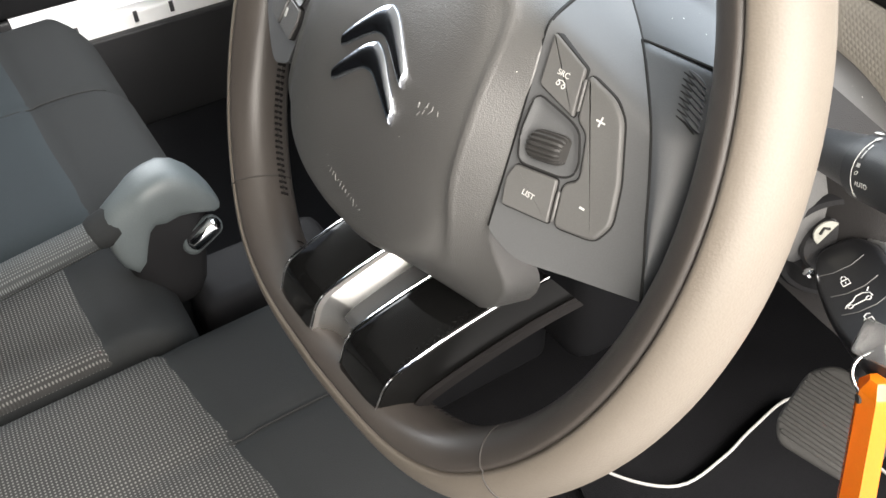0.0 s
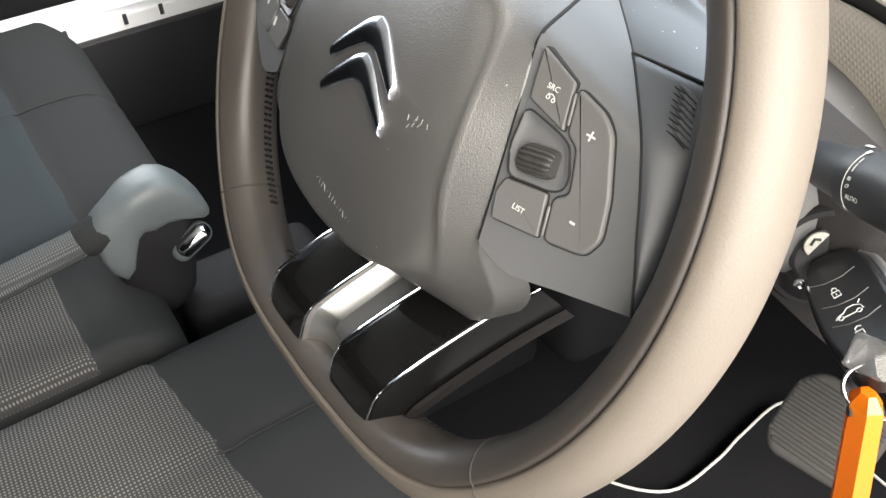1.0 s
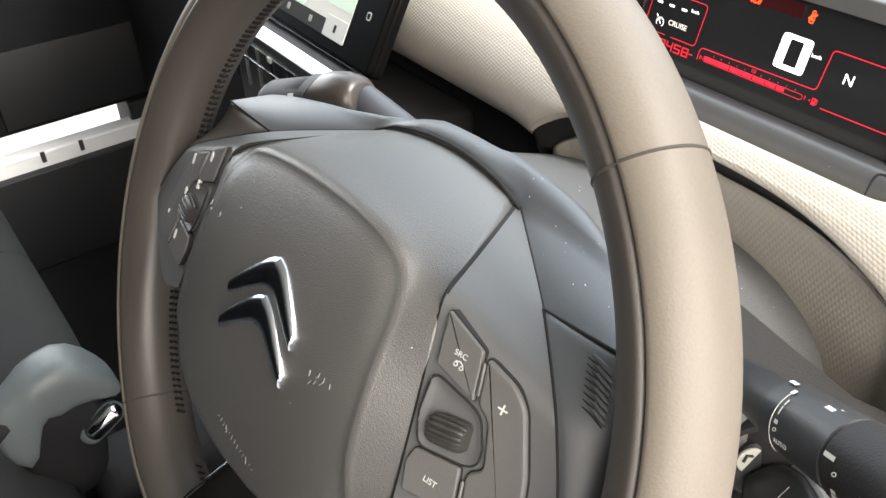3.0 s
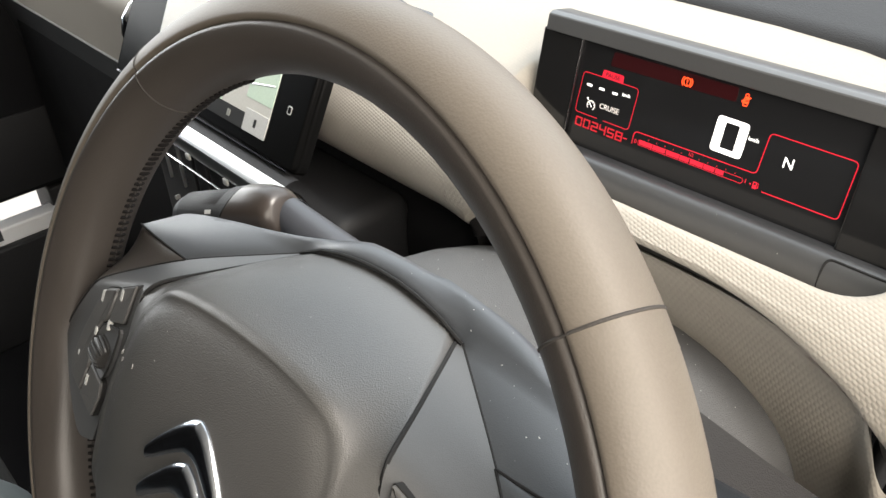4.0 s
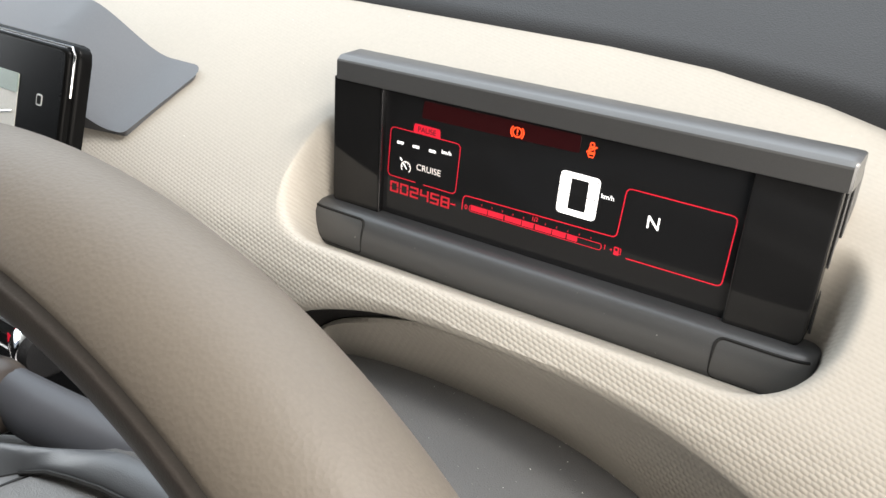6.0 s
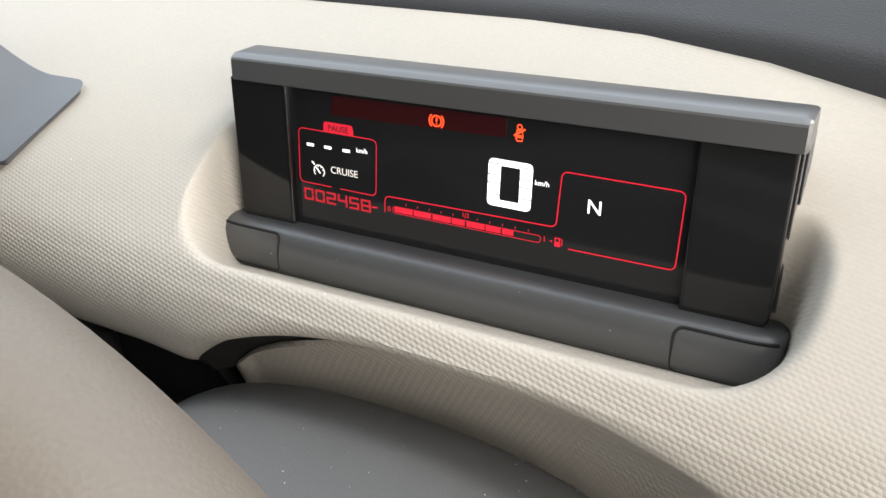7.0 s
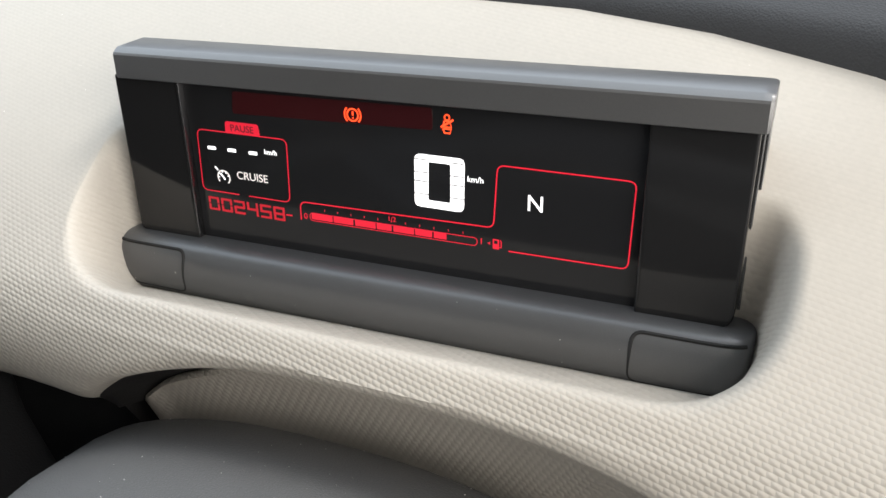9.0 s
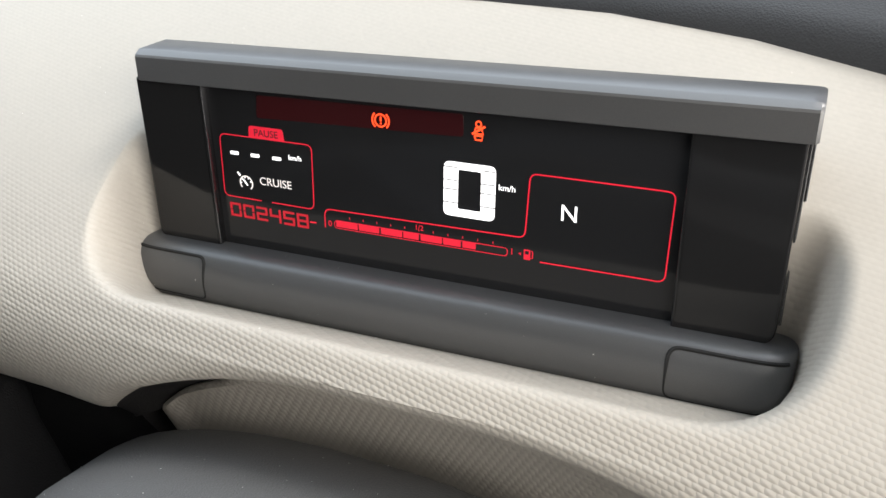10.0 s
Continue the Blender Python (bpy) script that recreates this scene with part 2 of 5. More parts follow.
def rounded(pts, r, n=5):
    """A polygon with its corners rounded; r: one radius or one a corner."""
    out = []
    k = len(pts)
    for i in range(k):
        p, a, b = Vector(pts[i]), Vector(pts[i - 1]), Vector(pts[(i + 1) % k])
        rad = r[i] if isinstance(r, (list, tuple)) else r
        da, db = (a - p), (b - p)
        cut = min(rad, da.length * 0.48, db.length * 0.48)
        s, e = p + da.normalized() * cut, p + db.normalized() * cut
        for j in range(n + 1):
            t = j / n
            out.append(tuple(s * (1 - t) ** 2 + p * 2 * t * (1 - t) + e * t * t))
    return out


def inset(pts, d):
    """The outline moved inwards by d."""
    k = len(pts)
    area = sum(pts[i - 1][0] * pts[i][1] - pts[i][0] * pts[i - 1][1] for i in range(k))
    s = 1 if area > 0 else -1
    out = []
    for i in range(k):
        a, p, b = Vector(pts[i - 1]), Vector(pts[i]), Vector(pts[(i + 1) % k])
        e, f = p - a, b - p
        if e.length < 1e-7:
            e = f
        if f.length < 1e-7:
            f = e
        n = (Vector((-e.y, e.x)).normalized() + Vector((-f.y, f.x)).normalized())
        n = n.normalized() if n.length > 1e-6 else Vector((-e.y, e.x)).normalized()
        out.append(tuple(p + n * d * s))
    return out


def plate(pts, back, front, bevel, place, steps=3):
    """A plate with rounded edges. Outline in (u, v); heights back and front; place(u, v, h) puts it into space."""
    rings = [[place(u, v, back) for u, v in pts]]
    sgn = 1 if front > back else -1
    for i in range(steps + 1):
        a = i / steps * math.pi / 2
        ins = inset(pts, bevel * (1 - math.cos(a)))
        h = front - sgn * bevel * (1 - math.sin(a))
        rings.append([place(u, v, h) for u, v in ins])
    rings.append([place(u, v, front) for u, v in inset(pts, bevel + min(0.0004, bevel * 0.5))])
    return grid(rings, wrap_v=True, caps=True)


def box(x0, x1, y0, y1, z0, z1, bevel=0.003, steps=3):
    bm = bmesh.new()
    bmesh.ops.create_cube(bm, size=1)
    for v in bm.verts:
        v.co = Vector(((x0 + x1) / 2 + v.co.x * (x1 - x0), (y0 + y1) / 2 + v.co.y * (y1 - y0), (z0 + z1) / 2 + v.co.z * (z1 - z0)))
    if bevel:
        bmesh.ops.bevel(bm, geom=bm.edges[:], offset=bevel, segments=steps, affect="EDGES", profile=0.5)
    return bm


def sweep(path, radius, n=10, caps=True, flat=1.0):
    """A tube along a path; radius: a number or one a point."""
    pts = [Vector(p) for p in path]
    rings = []
    up = Vector((0, 0, 1))
    for i, p in enumerate(pts):
        d = (pts[min(i + 1, len(pts) - 1)] - pts[max(i - 1, 0)]).normalized()
        ref = up if abs(d.dot(up)) < 0.95 else Vector((0, 1, 0))
        a = d.cross(ref).normalized()
        b = a.cross(d).normalized()
        r = radius[i] if isinstance(radius, (list, tuple)) else radius
        rings.append([p + a * r * math.cos(2 * math.pi * k / n) + b * r * flat * math.sin(2 * math.pi * k / n) for k in range(n)])
    return grid(rings, wrap_v=True, caps=caps)


def curve(pts, n=8):
    """A smooth line through points."""
    pts = [Vector(p) for p in pts]
    out = []
    for i in range(len(pts) - 1):
        a, b, c, d = pts[max(i - 1, 0)], pts[i], pts[i + 1], pts[min(i + 2, len(pts) - 1)]
        for j in range(n):
            t = j / n
            out.append(0.5 * ((2 * b) + (c - a) * t + (2 * a - 5 * b + 4 * c - d) * t * t + (3 * b - a - 3 * c + d) * t ** 3))
    out.append(pts[-1])
    return out


def letters(name, text, size, material, parent, m, label="", align="CENTER", thick=0.00005, shear=0.0, squash=1.0):
    """A word as a mesh."""
    cu = bpy.data.curves.new(name, "FONT")
    cu.body, cu.size, cu.align_x, cu.align_y, cu.extrude, cu.shear = text, size, align, "CENTER", thick, shear
    tmp = bpy.data.objects.new(name, cu)
    me = bpy.data.meshes.new_from_object(tmp)
    bpy.data.objects.remove(tmp)
    me.name = name
    me.materials.clear()
    me.materials.append(material)
    ob = new(name, me)
    ob.parent = parent
    ob.matrix_basis = m @ Matrix.Diagonal((squash, 1, 1, 1))
    if label:
        ob["label"] = label
    return ob


def sstep(a, b, v):
    t = max(0.0, min(1.0, (v - a) / (b - a)))
    return t * t * (3 - 2 * t)


# ------------------------------------------------------------------ the car's shell
ground = finish("ground", grid([[(-900, -900, -0.4), (900, -900, -0.4)], [(-900, 900, -0.4), (900, 900, -0.4)]]), CONCRETE)
tagged(ground, "pale concrete ground outside the car", "ground", kind="structure")


def setting(name, bm, material, label, category):
    return tagged(finish(name, bm, material), label, category, kind="structure")


setting("floor", box(-1.25, 0.45, -1.3, 0.75, -0.03, 0.0, 0.005), CARPET, "black carpeted car floor", "floor")
setting("wall_front", box(-1.25, 0.45, 0.70, 0.74, 0.004, 0.70, 0.005), CARPET, "black carpeted bulkhead behind the pedals", "wall")
setting("wall_rear", box(-1.25, 0.45, -1.3, -1.26, 0.004, 1.158, 0.005), CARPET, "dark cloth rear wall of the cabin", "wall")
setting("ceiling", box(-1.25, 0.45, -1.3, 0.15, 1.16, 1.2, 0.01), HEADLINER, "pale cloth headliner", "ceiling")
setting("wall_right", box(0.42, 0.45, -1.255, -0.42, 0.004, 1.158, 0.005), CARPET, "dark pillar behind the open driver's door", "wall")
setting("wall_left", box(-1.25, -1.22, -1.255, -0.55, 0.004, 1.158, 0.005), CARPET, "dark pillar beside the passenger seat", "wall")

for name, x in (("pillar_right", 0.47), ("pillar_left", -1.27)):
    slant = sweep([(x, 0.86, 0.80), (x - 0.02 * (x > 0), 0.50, 1.00), (x - 0.03 * (x > 0), 0.12, 1.17)], 0.045, 12)
    setting(name, slant, DARK_DASH, "charcoal windscreen pillar", "pillar")

# dashboard: sections along x, from the rear edge over the brow down the front
TOP = curve([(0.385, 0.700, 0), (0.37, 0.6955, 0), (0.34, 0.684, 0), (0.31, 0.671, 0), (0.28, 0.657, 0), (0.26, 0.6465, 0), (0.246, 0.638, 0), (0.238, 0.6305, 0)], 9)
ARCH_X, ARCH_W, ARCH_Z, ARCH_H = 0.020, 0.140, 0.552, 0.074
BOWL_X, BOWL_HALF, BOWL_Y0 = 0.0085, 0.1260, 0.2450


def bowl(x, y, z):
    """The sunken tray round the display's foot."""
    dx = abs(x - BOWL_X) - BOWL_HALF
    dy = max(BOWL_Y0 - y, y - 0.304)
    r = 0.034 if y < 0.275 else 0.012
    d = max(dx, dy) if max(dx, dy) <= -r else math.hypot(max(dx + r, 0), max(dy + r, 0)) - r
    inside = 1 - sstep(-0.013, 0.003, d)
    floor_z = 0.6150 + 0.70 * (0.2762 - min(y, 0.2772)) + 0.021 * x - 0.012 * sstep(0.2772, 0.2815, y) + 0.9 * max(0, y - 0.290)
    return z + (min(z, floor_z) - z) * inside


def dash_row(x):
    row = [(x, p.x, bowl(x, p.x, p.y)) for p in TOP]
    q = abs(x - ARCH_X) / ARCH_W
    top = ARCH_Z - 0.030 * sstep(1.0, 1.2, q) + ARCH_H * (max(0, 1 - q ** 2.7) ** (1 / 2.1) if x < ARCH_X else max(0, 1 - q ** 2.8) ** (1 / 2.4))
    deep = sstep(0, 0.2, 1 - q)
    for i in range(1, 23):
        t = i / 14 if i < 10 else 1 - (5 / 14) * ((22 - i) / 13) ** 2
        z = 0.6305 + (top - 0.6305) * t
        y = 0.2375 - 0.0085 * math.sin(min(1, (0.6305 - z) / 0.02) * math.pi / 2) + 0.16 * max(0, 0.60 - z) + (13.0 + 9.0 * sstep(-0.10, -0.14, x)) * max(0, 0.604 - z) ** 2
        under = max(0, 1 - (z - top) / 0.009)
        row.append((x, y + 0.006 * deep * (1 - math.sqrt(1 - min(1, under) ** 2 * 0.98)), z))
    y0 = row[-1][1]
    for dy, dz in ((0.0010, 0.0008), (0.0030, 0.0020), (0.0070, 0.0045), (0.0120, 0.0090), (0.0190, 0.0160), (0.0280, 0.0260), (0.0400, 0.0400)):
        row.append((x, y0 + dy * deep, top - dz * (0.2 + 0.8 * deep)))
    return row


def under_row(x):
    """From the tucked-under front edge down to the footwell."""
    x, y1, z1 = dash_row(x)[-1]
    q = abs(x - ARCH_X) / ARCH_W
    deep = sstep(0, 0.2, 1 - q)
    return [(x, y1 - 0.022 * deep * math.sin(min(1, t * 7.0) * math.pi / 2) + 0.05 * t * (1 - 0.5 * deep), z1 - (z1 - 0.40) * t) for t in [i / 42 for i in range(43)]]


xs = [-1.15 + 0.025 * i for i in range(36)] + [-0.25 + 0.0025 * i for i in range(182)] + [0.21 + 0.02 * i for i in range(12)]
xs = sorted(xs + [ARCH_X + s * ARCH_W * (1 - e) for s in (-1, 1) for e in (0.0004, 0.0012, 0.0028, 0.005, 0.008, 0.012, 0.022, 0.03)])
dash = empty("dashboard", pose(0.004, -0.004, 0.0028), "beige grained dashboard with a charcoal rear edge", "dashboard", kind="structure")
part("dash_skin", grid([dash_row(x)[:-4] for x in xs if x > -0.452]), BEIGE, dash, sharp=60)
# shade under the brow, painted: the skin's tucked edge in a near-black colour
part("arch_slot", grid([dash_row(x)[-5:] for x in xs if abs(x - ARCH_X) < ARCH_W]), LEVER_DARK, dash, "dark sheet for the shade in the slot under the brow", sharp=60)


def lining_row(x):
    """The arch's inner lining, which stands under the brow behind a deep slot."""
    row = dash_row(x)
    y0, z0 = row[-8][1], row[-8][2]
    deep = sstep(0, 0.2, 1 - abs(x - ARCH_X) / ARCH_W)
    roll = 0.030 * max(0, (-0.094 - x) / 0.022) ** 2
    out = [(x, y0 + dy * deep + roll, z0 - dz) for dy, dz in ((0.0380, 0.0400), (0.0310, 0.0290), (0.0265, 0.0240), (0.0235, 0.0228), (0.0215, 0.0245))]
    y1, z1 = out[-1][1], out[-1][2]
    return out + [(x, y1 + 0.028 * t, z1 - (z1 - 0.40) * t) for t in [i / 20 for i in range(1, 21)]]


def side_row(x):
    """Passenger side: the skin rounds over and runs straight down."""
    row = [(x, p.x, p.y) for p in TOP]
    for i in range(1, 15):
        z = 0.6305 - 0.0925 * i / 14
        row.append((x, 0.2375 - 0.0085 * math.sin(min(1, (0.6305 - z) / 0.02) * math.pi / 2) + 0.2 * (0.6305 - z), z))
    return row


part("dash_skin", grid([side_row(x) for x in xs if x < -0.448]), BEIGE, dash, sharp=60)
part("panel_seam", sweep([side_row(x)[-1] for x in xs if x < -0.448], 0.0018, 6), SCUFF, dash, "grey seam under the beige skin")
# shade on the lower front is put into the colour: charcoal, not beige
part("passenger_side_panel", grid([[(x, 0.2480 + 0.03 * t, 0.537 - 0.14 * t) for t in (0, 0.25, 0.5, 0.75, 1)] for x in xs if x < -0.448]), DARK_DASH, dash, "lower passenger side of the dashboard, charcoal in place of shade", sharp=60)
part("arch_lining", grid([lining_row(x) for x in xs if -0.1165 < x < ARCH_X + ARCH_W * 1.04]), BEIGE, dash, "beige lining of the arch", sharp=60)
for k in (0, 1):
    part("dash_underside", grid([under_row(x) for x in xs if (x - ARCH_X) * (1, -1)[k] > ARCH_W * 0.97]), LEVER_DARK, dash, "charcoal lower part of the dashboard", sharp=60)
part("dash_rear_edge", grid([[(x, p.x - 1.0 * max(0, x) ** 2, p.y + 0.003) for p in curve([(1.15, 0.80, 0), (0.80, 0.765, 0), (0.58, 0.735, 0), (0.44, 0.712, 0), (0.394, 0.7035, 0), (0.380, 0.698, 0), (0.376, 0.685, 0)], 6)]
                             for x in [-1.15 + 0.05 * i for i in range(33)]]), DARK_DASH, dash, "charcoal strip along the windscreen", sharp=60)

# ------------------------------------------------------------------ steering column
TILT_M = pose(0, 0, 0.62, -25, 0, 0)
column = empty("steering_column", TILT_M, "charcoal plastic steering column cowl", "steering column")


def oval(y, k, lo=1.0):
    out = []
    for j in range(64):
        t = 2 * math.pi * j / 64
        c, s = math.cos(t), math.sin(t)
        out.append((0.135 * k * math.copysign(abs(c) ** (2 / 2.4), c), y, 0.0725 * k * math.copysign(abs(s) ** (2 / 2.4), s) * (1 if s > 0 else 0.95) - 0.003 * (1 - k)))
    return out


part("upper_cowl", grid([oval(y, k) for y, k in ((0.100, 0.50), (0.102, 0.56), (0.112, 0.66), (0.135, 0.82), (0.165, 0.93), (0.20, 0.985), (0.228, 1.0), (0.2345, 0.996), (0.237, 0.985), (0.239, 0.95), (0.239, 0.7))], wrap_v=True, caps=True), SHROUD, column, sharp=50)
part("cowl_neck", grid([oval(y, k) for y, k in ((0.07, 0.45), (0.08, 0.5), (0.104, 0.52))], wrap_v=True, caps=True), BLACK, column, "black neck of the column")

# ------------------------------------------------------------------ steering wheel
TURN = 4.0
wheel = empty("steering_wheel", TILT_M @ pose(0, 0, 0, 0, -TURN, 0), "two-tone leather steering wheel with a flattened bottom", "steering wheel")


def rim_r(th):
    a = abs((math.degrees(th) + 90 + 180) % 360 - 180)
    return 0.159 + 0.0163 * sstep(3, 42, a)


def rim_point(th, al, k=1.0):
    """Point of the rim: th round the wheel, al round the section (0 outwards, 90 degrees towards the driver)."""
    q = rim_r(th) + 0.0165 * k * math.cos(al)
    return Vector((q * math.cos(th), 0.019 - 0.019 * k * math.sin(al), q * math.sin(th)))


TH = [2 * math.pi * i / 180 for i in range(180)]


def rim_band(a0, a1, n, fat=1.0):
    rings = []
    for th in TH:
        d = abs((math.degrees(th) + 180) % 360 - 180)
        arm = max(math.exp(-((d - 8) / 16) ** 2), math.exp(-((180 - d - 8) / 16) ** 2))
        ring = []
        for j in range(n + 1):
            deg = a0 + (a1 - a0) * j / n
            al = radians(deg)
            edge = min(j, n - j) / n * abs(a1 - a0)
            k = 1 - 0.10 * (1 - sstep(0, 5, edge))
            swell = 1 + fat * (0.22 if d > 90 else 0.05) * arm * sstep(105, 165, deg) * (1 - sstep(195, 250, deg))
            ring.append(rim_point(th, al, k * swell))
        rings.append(ring)
    return grid(rings, wrap_u=True)


part("rim_outer", rim_band(-105, 89, 44, 0), LEATHER_LIGHT, wheel, "taupe leather outer band of the rim", sharp=70)
part("rim_inner", rim_band(89, 255, 38), LEATHER_DARK, wheel, "black leather inner band of the rim", sharp=70)
for deg in (43, 127.5, -42, -138):
    th = radians(deg)
    part("seam", sweep([rim_point(th, radians(-80 + 10 * j), 0.998) for j in range(17)] + [rim_point(th, radians(89), 0.95)] + [rim_point(th, radians(96 + 10 * j), 0.998) for j in range(14)], 0.00055, 6), SEAM, wheel)

# airbag cover: a box with a slightly domed front; pairs of front and back edge points
HALF = [((0.0, 0.0680, -0.001), (0.0, 0.0865, 0.066)), ((0.026, 0.0672, -0.001), (0.024, 0.0848, 0.065)), ((0.0470, 0.0640, -0.001), (0.0425, 0.0795, 0.0600)),
        ((0.0590, 0.0572, 0.0008), (0.0620, 0.0660, 0.0310)), ((0.0668, 0.0440, -0.0032), (0.0785, 0.0500, 0.0050)), ((0.0700, 0.0170, -0.0092), (0.0840, 0.0180, 0.0022)),
        ((0.0725, -0.0150, -0.0108), (0.0888, -0.0100, 0.0002)), ((0.0765, -0.0360, -0.0070), (0.0900, -0.0310, 0.0010)), ((0.0700, -0.0560, 0.002), (0.0885, -0.0590, 0.0220)),
        ((0.0490, -0.0705, 0.008), (0.0690, -0.0810, 0.032)), ((0.0200, -0.0785, 0.010), (0.0260, -0.0880, 0.044))]
EDGE = HALF + [((0.0, -0.0795, 0.010), (0.0, -0.0890, 0.044))] + [((-f[0], f[1], f[2]), (-g[0], g[1], g[2])) for f, g in reversed(HALF[1:])]


def closed(pts, n=4):
    pts = [Vector(p) for p in pts]
    out, m = [], len(pts)
    for i in range(m):
        a, b, c, d = pts[i - 1], pts[i], pts[(i + 1) % m], pts[(i + 2) % m]
        for j in range(n):
            t = j / n
            out.append(0.5 * ((2 * b) + (c - a) * t + (2 * a - 5 * b + 4 * c - d) * t * t + (3 * b - a - 3 * c + d) * t ** 3))
    return out


FR, BK = closed([f for f, g in EDGE]), closed([g for f, g in EDGE])


def pad_y(x, z):
    """The front face of the airbag cover."""
    q = min(1, (x / 0.074) ** 2)
    w = min(1, abs((z + 0.006) / 0.074) ** 2.4)
    return -0.0160 + 0.006 * q * q + 0.011 * w * (1.0 if z < 0 else 1.1) + 0.05 * max(0, z)


rings = [[(g.x * 0.985, g.z + 0.022, g.y * 0.985) for g in BK], [(g.x * 0.998, g.z + 0.004, g.y * 0.998) for g in BK], [(g.x, g.z + 0.0012, g.y) for g in BK]]
for t in (0.985, 0.94, 0.8, 0.6, 0.4, 0.22, 0.12, 0.05):
    rings.append([(f.x + (g.x - f.x) * t, f.z + (g.z - f.z) * t, f.y + (g.y - f.y) * t) for f, g in zip(FR, BK)])
for k in (0.985, 0.965, 0.94, 0.91) + tuple(0.87 - 0.054 * i for i in range(16)):
    ring = []
    for f in FR:
        x, z = f.x * k, (f.y + 0.006) * k - 0.006
        b = sstep(0.88, 1.0, k)
        ring.append((x, pad_y(x, z) * (1 - b) + (f.z - 0.0012) * b, z))
    rings.append(ring)
part("airbag_cover", grid(rings, wrap_v=True, caps=True), PAD, wheel, "grained graphite airbag cover", sharp=75)


# emblem: two chrome chevrons, each a broad polished bar bent at the apex, with cut ends
def chevron(dz):
    top = curve([(0.0, 0.0342, 0), (0.0042, 0.0328, 0), (0.0090, 0.0297, 0), (0.0174, 0.0220, 0), (0.0228, 0.0165, 0), (0.0262, 0.0124, 0)], 5)
    low = curve([(0.0, 0.0203, 0), (0.0036, 0.0199, 0), (0.0080, 0.0178, 0), (0.0158, 0.0126, 0), (0.0215, 0.0085, 0), (0.0258, 0.0061, 0)], 5)
    rows = []
    for side in (-1, 1):
        pairs = list(zip(top, low))
        for p, q in (reversed(pairs[1:]) if side < 0 else pairs):
            row = []
            for t, h in ((0.0, 0.002), (0.0, -0.0006), (0.03, -0.0014), (0.10, -0.0021), (0.22, -0.0026), (0.45, -0.0027), (0.72, -0.0023), (0.90, -0.0018), (0.97, -0.0012), (1.0, -0.0005), (1.0, 0.002)):
                x, z = side * (p.x + (q.x - p.x) * t) + 0.0033, p.y + (q.y - p.y) * t + dz
                low_end = 0.35 if q is low[-1] else 1.0
                row.append((x, pad_y(x, z) + (h * low_end if h < 0 else h), z))
            rows.append(row)
    return grid(rows, caps=True)


for dz in (0.0, -0.0165):
    part("emblem", chevron(dz), EMBLEM, wheel, "polished chrome chevron emblem", sharp=50)

# horizontal spokes with their switch panels
BA, BB, BC = 0.2995, 0.1555, -0.0268
BU = 0.0038
CT, SN = math.cos(radians(TURN)), math.sin(radians(TURN))


def on_panel(side, raised=0.0, proud=0.0):
    def at(u, v, h):
        lift = raised * (sstep(0.085, 0.150, u) if not proud else min(1, max(0, (u - 0.078) / 0.071))) + proud
        return (side * ((u + BU) * CT + v * SN), BA * u + BB * v + BC + h - lift, -(u + BU) * SN + v * CT)
    return at


def eased(pts, n, passes):
    """A line through points with its corners rounded off, ends kept."""
    out = []
    for a, b in zip(pts, pts[1:]):
        a, b = Vector(a), Vector(b)
        out += [a.lerp(b, i / n) for i in range(n)]
    out.append(Vector(pts[-1]))
    for _ in range(passes):
        out = [out[0]] + [(out[i - 1] + out[i] * 2 + out[i + 1]) / 4 for i in range(1, len(out) - 1)] + [out[-1]]
    return out


def turned(x, y, z):
    return (x * CT + z * SN, y, -x * SN + z * CT)


def skirt(bm, back):
    """Thickness: the sheet's edge drawn back along y."""
    r = bmesh.ops.extrude_edge_only(bm, edges=[e for e in bm.edges if e.is_boundary])
    for v in r["geom"]:
        if isinstance(v, bmesh.types.BMVert):
            v.co.y += back
    return bm


def dense(pts, step=0.004):
    out = []
    for a, b in zip(pts, pts[1:] + pts[:1]):
        a, b = Vector(a), Vector(b)
        n = max(1, int((b - a).length / step))
        out += [tuple(a + (b - a) * i / n) for i in range(n)]
    return out


def sheet(pts, back, front, bevel, place, levels=10):
    """A plate whose face follows a bent surface: concentric rings to the middle."""
    cx, cy = sum(p[0] for p in pts) / len(pts), sum(p[1] for p in pts) / len(pts)
    rings = [[place(u, v, back) for u, v in pts]]
    for i in range(4):
        t = i / 3 * math.pi / 2
        rings.append([place(u, v, front + bevel * (1 - math.sin(t))) for u, v in inset(pts, bevel * (1 - math.cos(t)))])
    base = inset(pts, bevel)
    for i in range(1, levels):
        k = 1 - i / levels
        rings.append([place(cx + (u - cx) * k, cy + (v - cy) * k, front) for u, v in base])
    return grid(rings, wrap_v=True, caps=True)


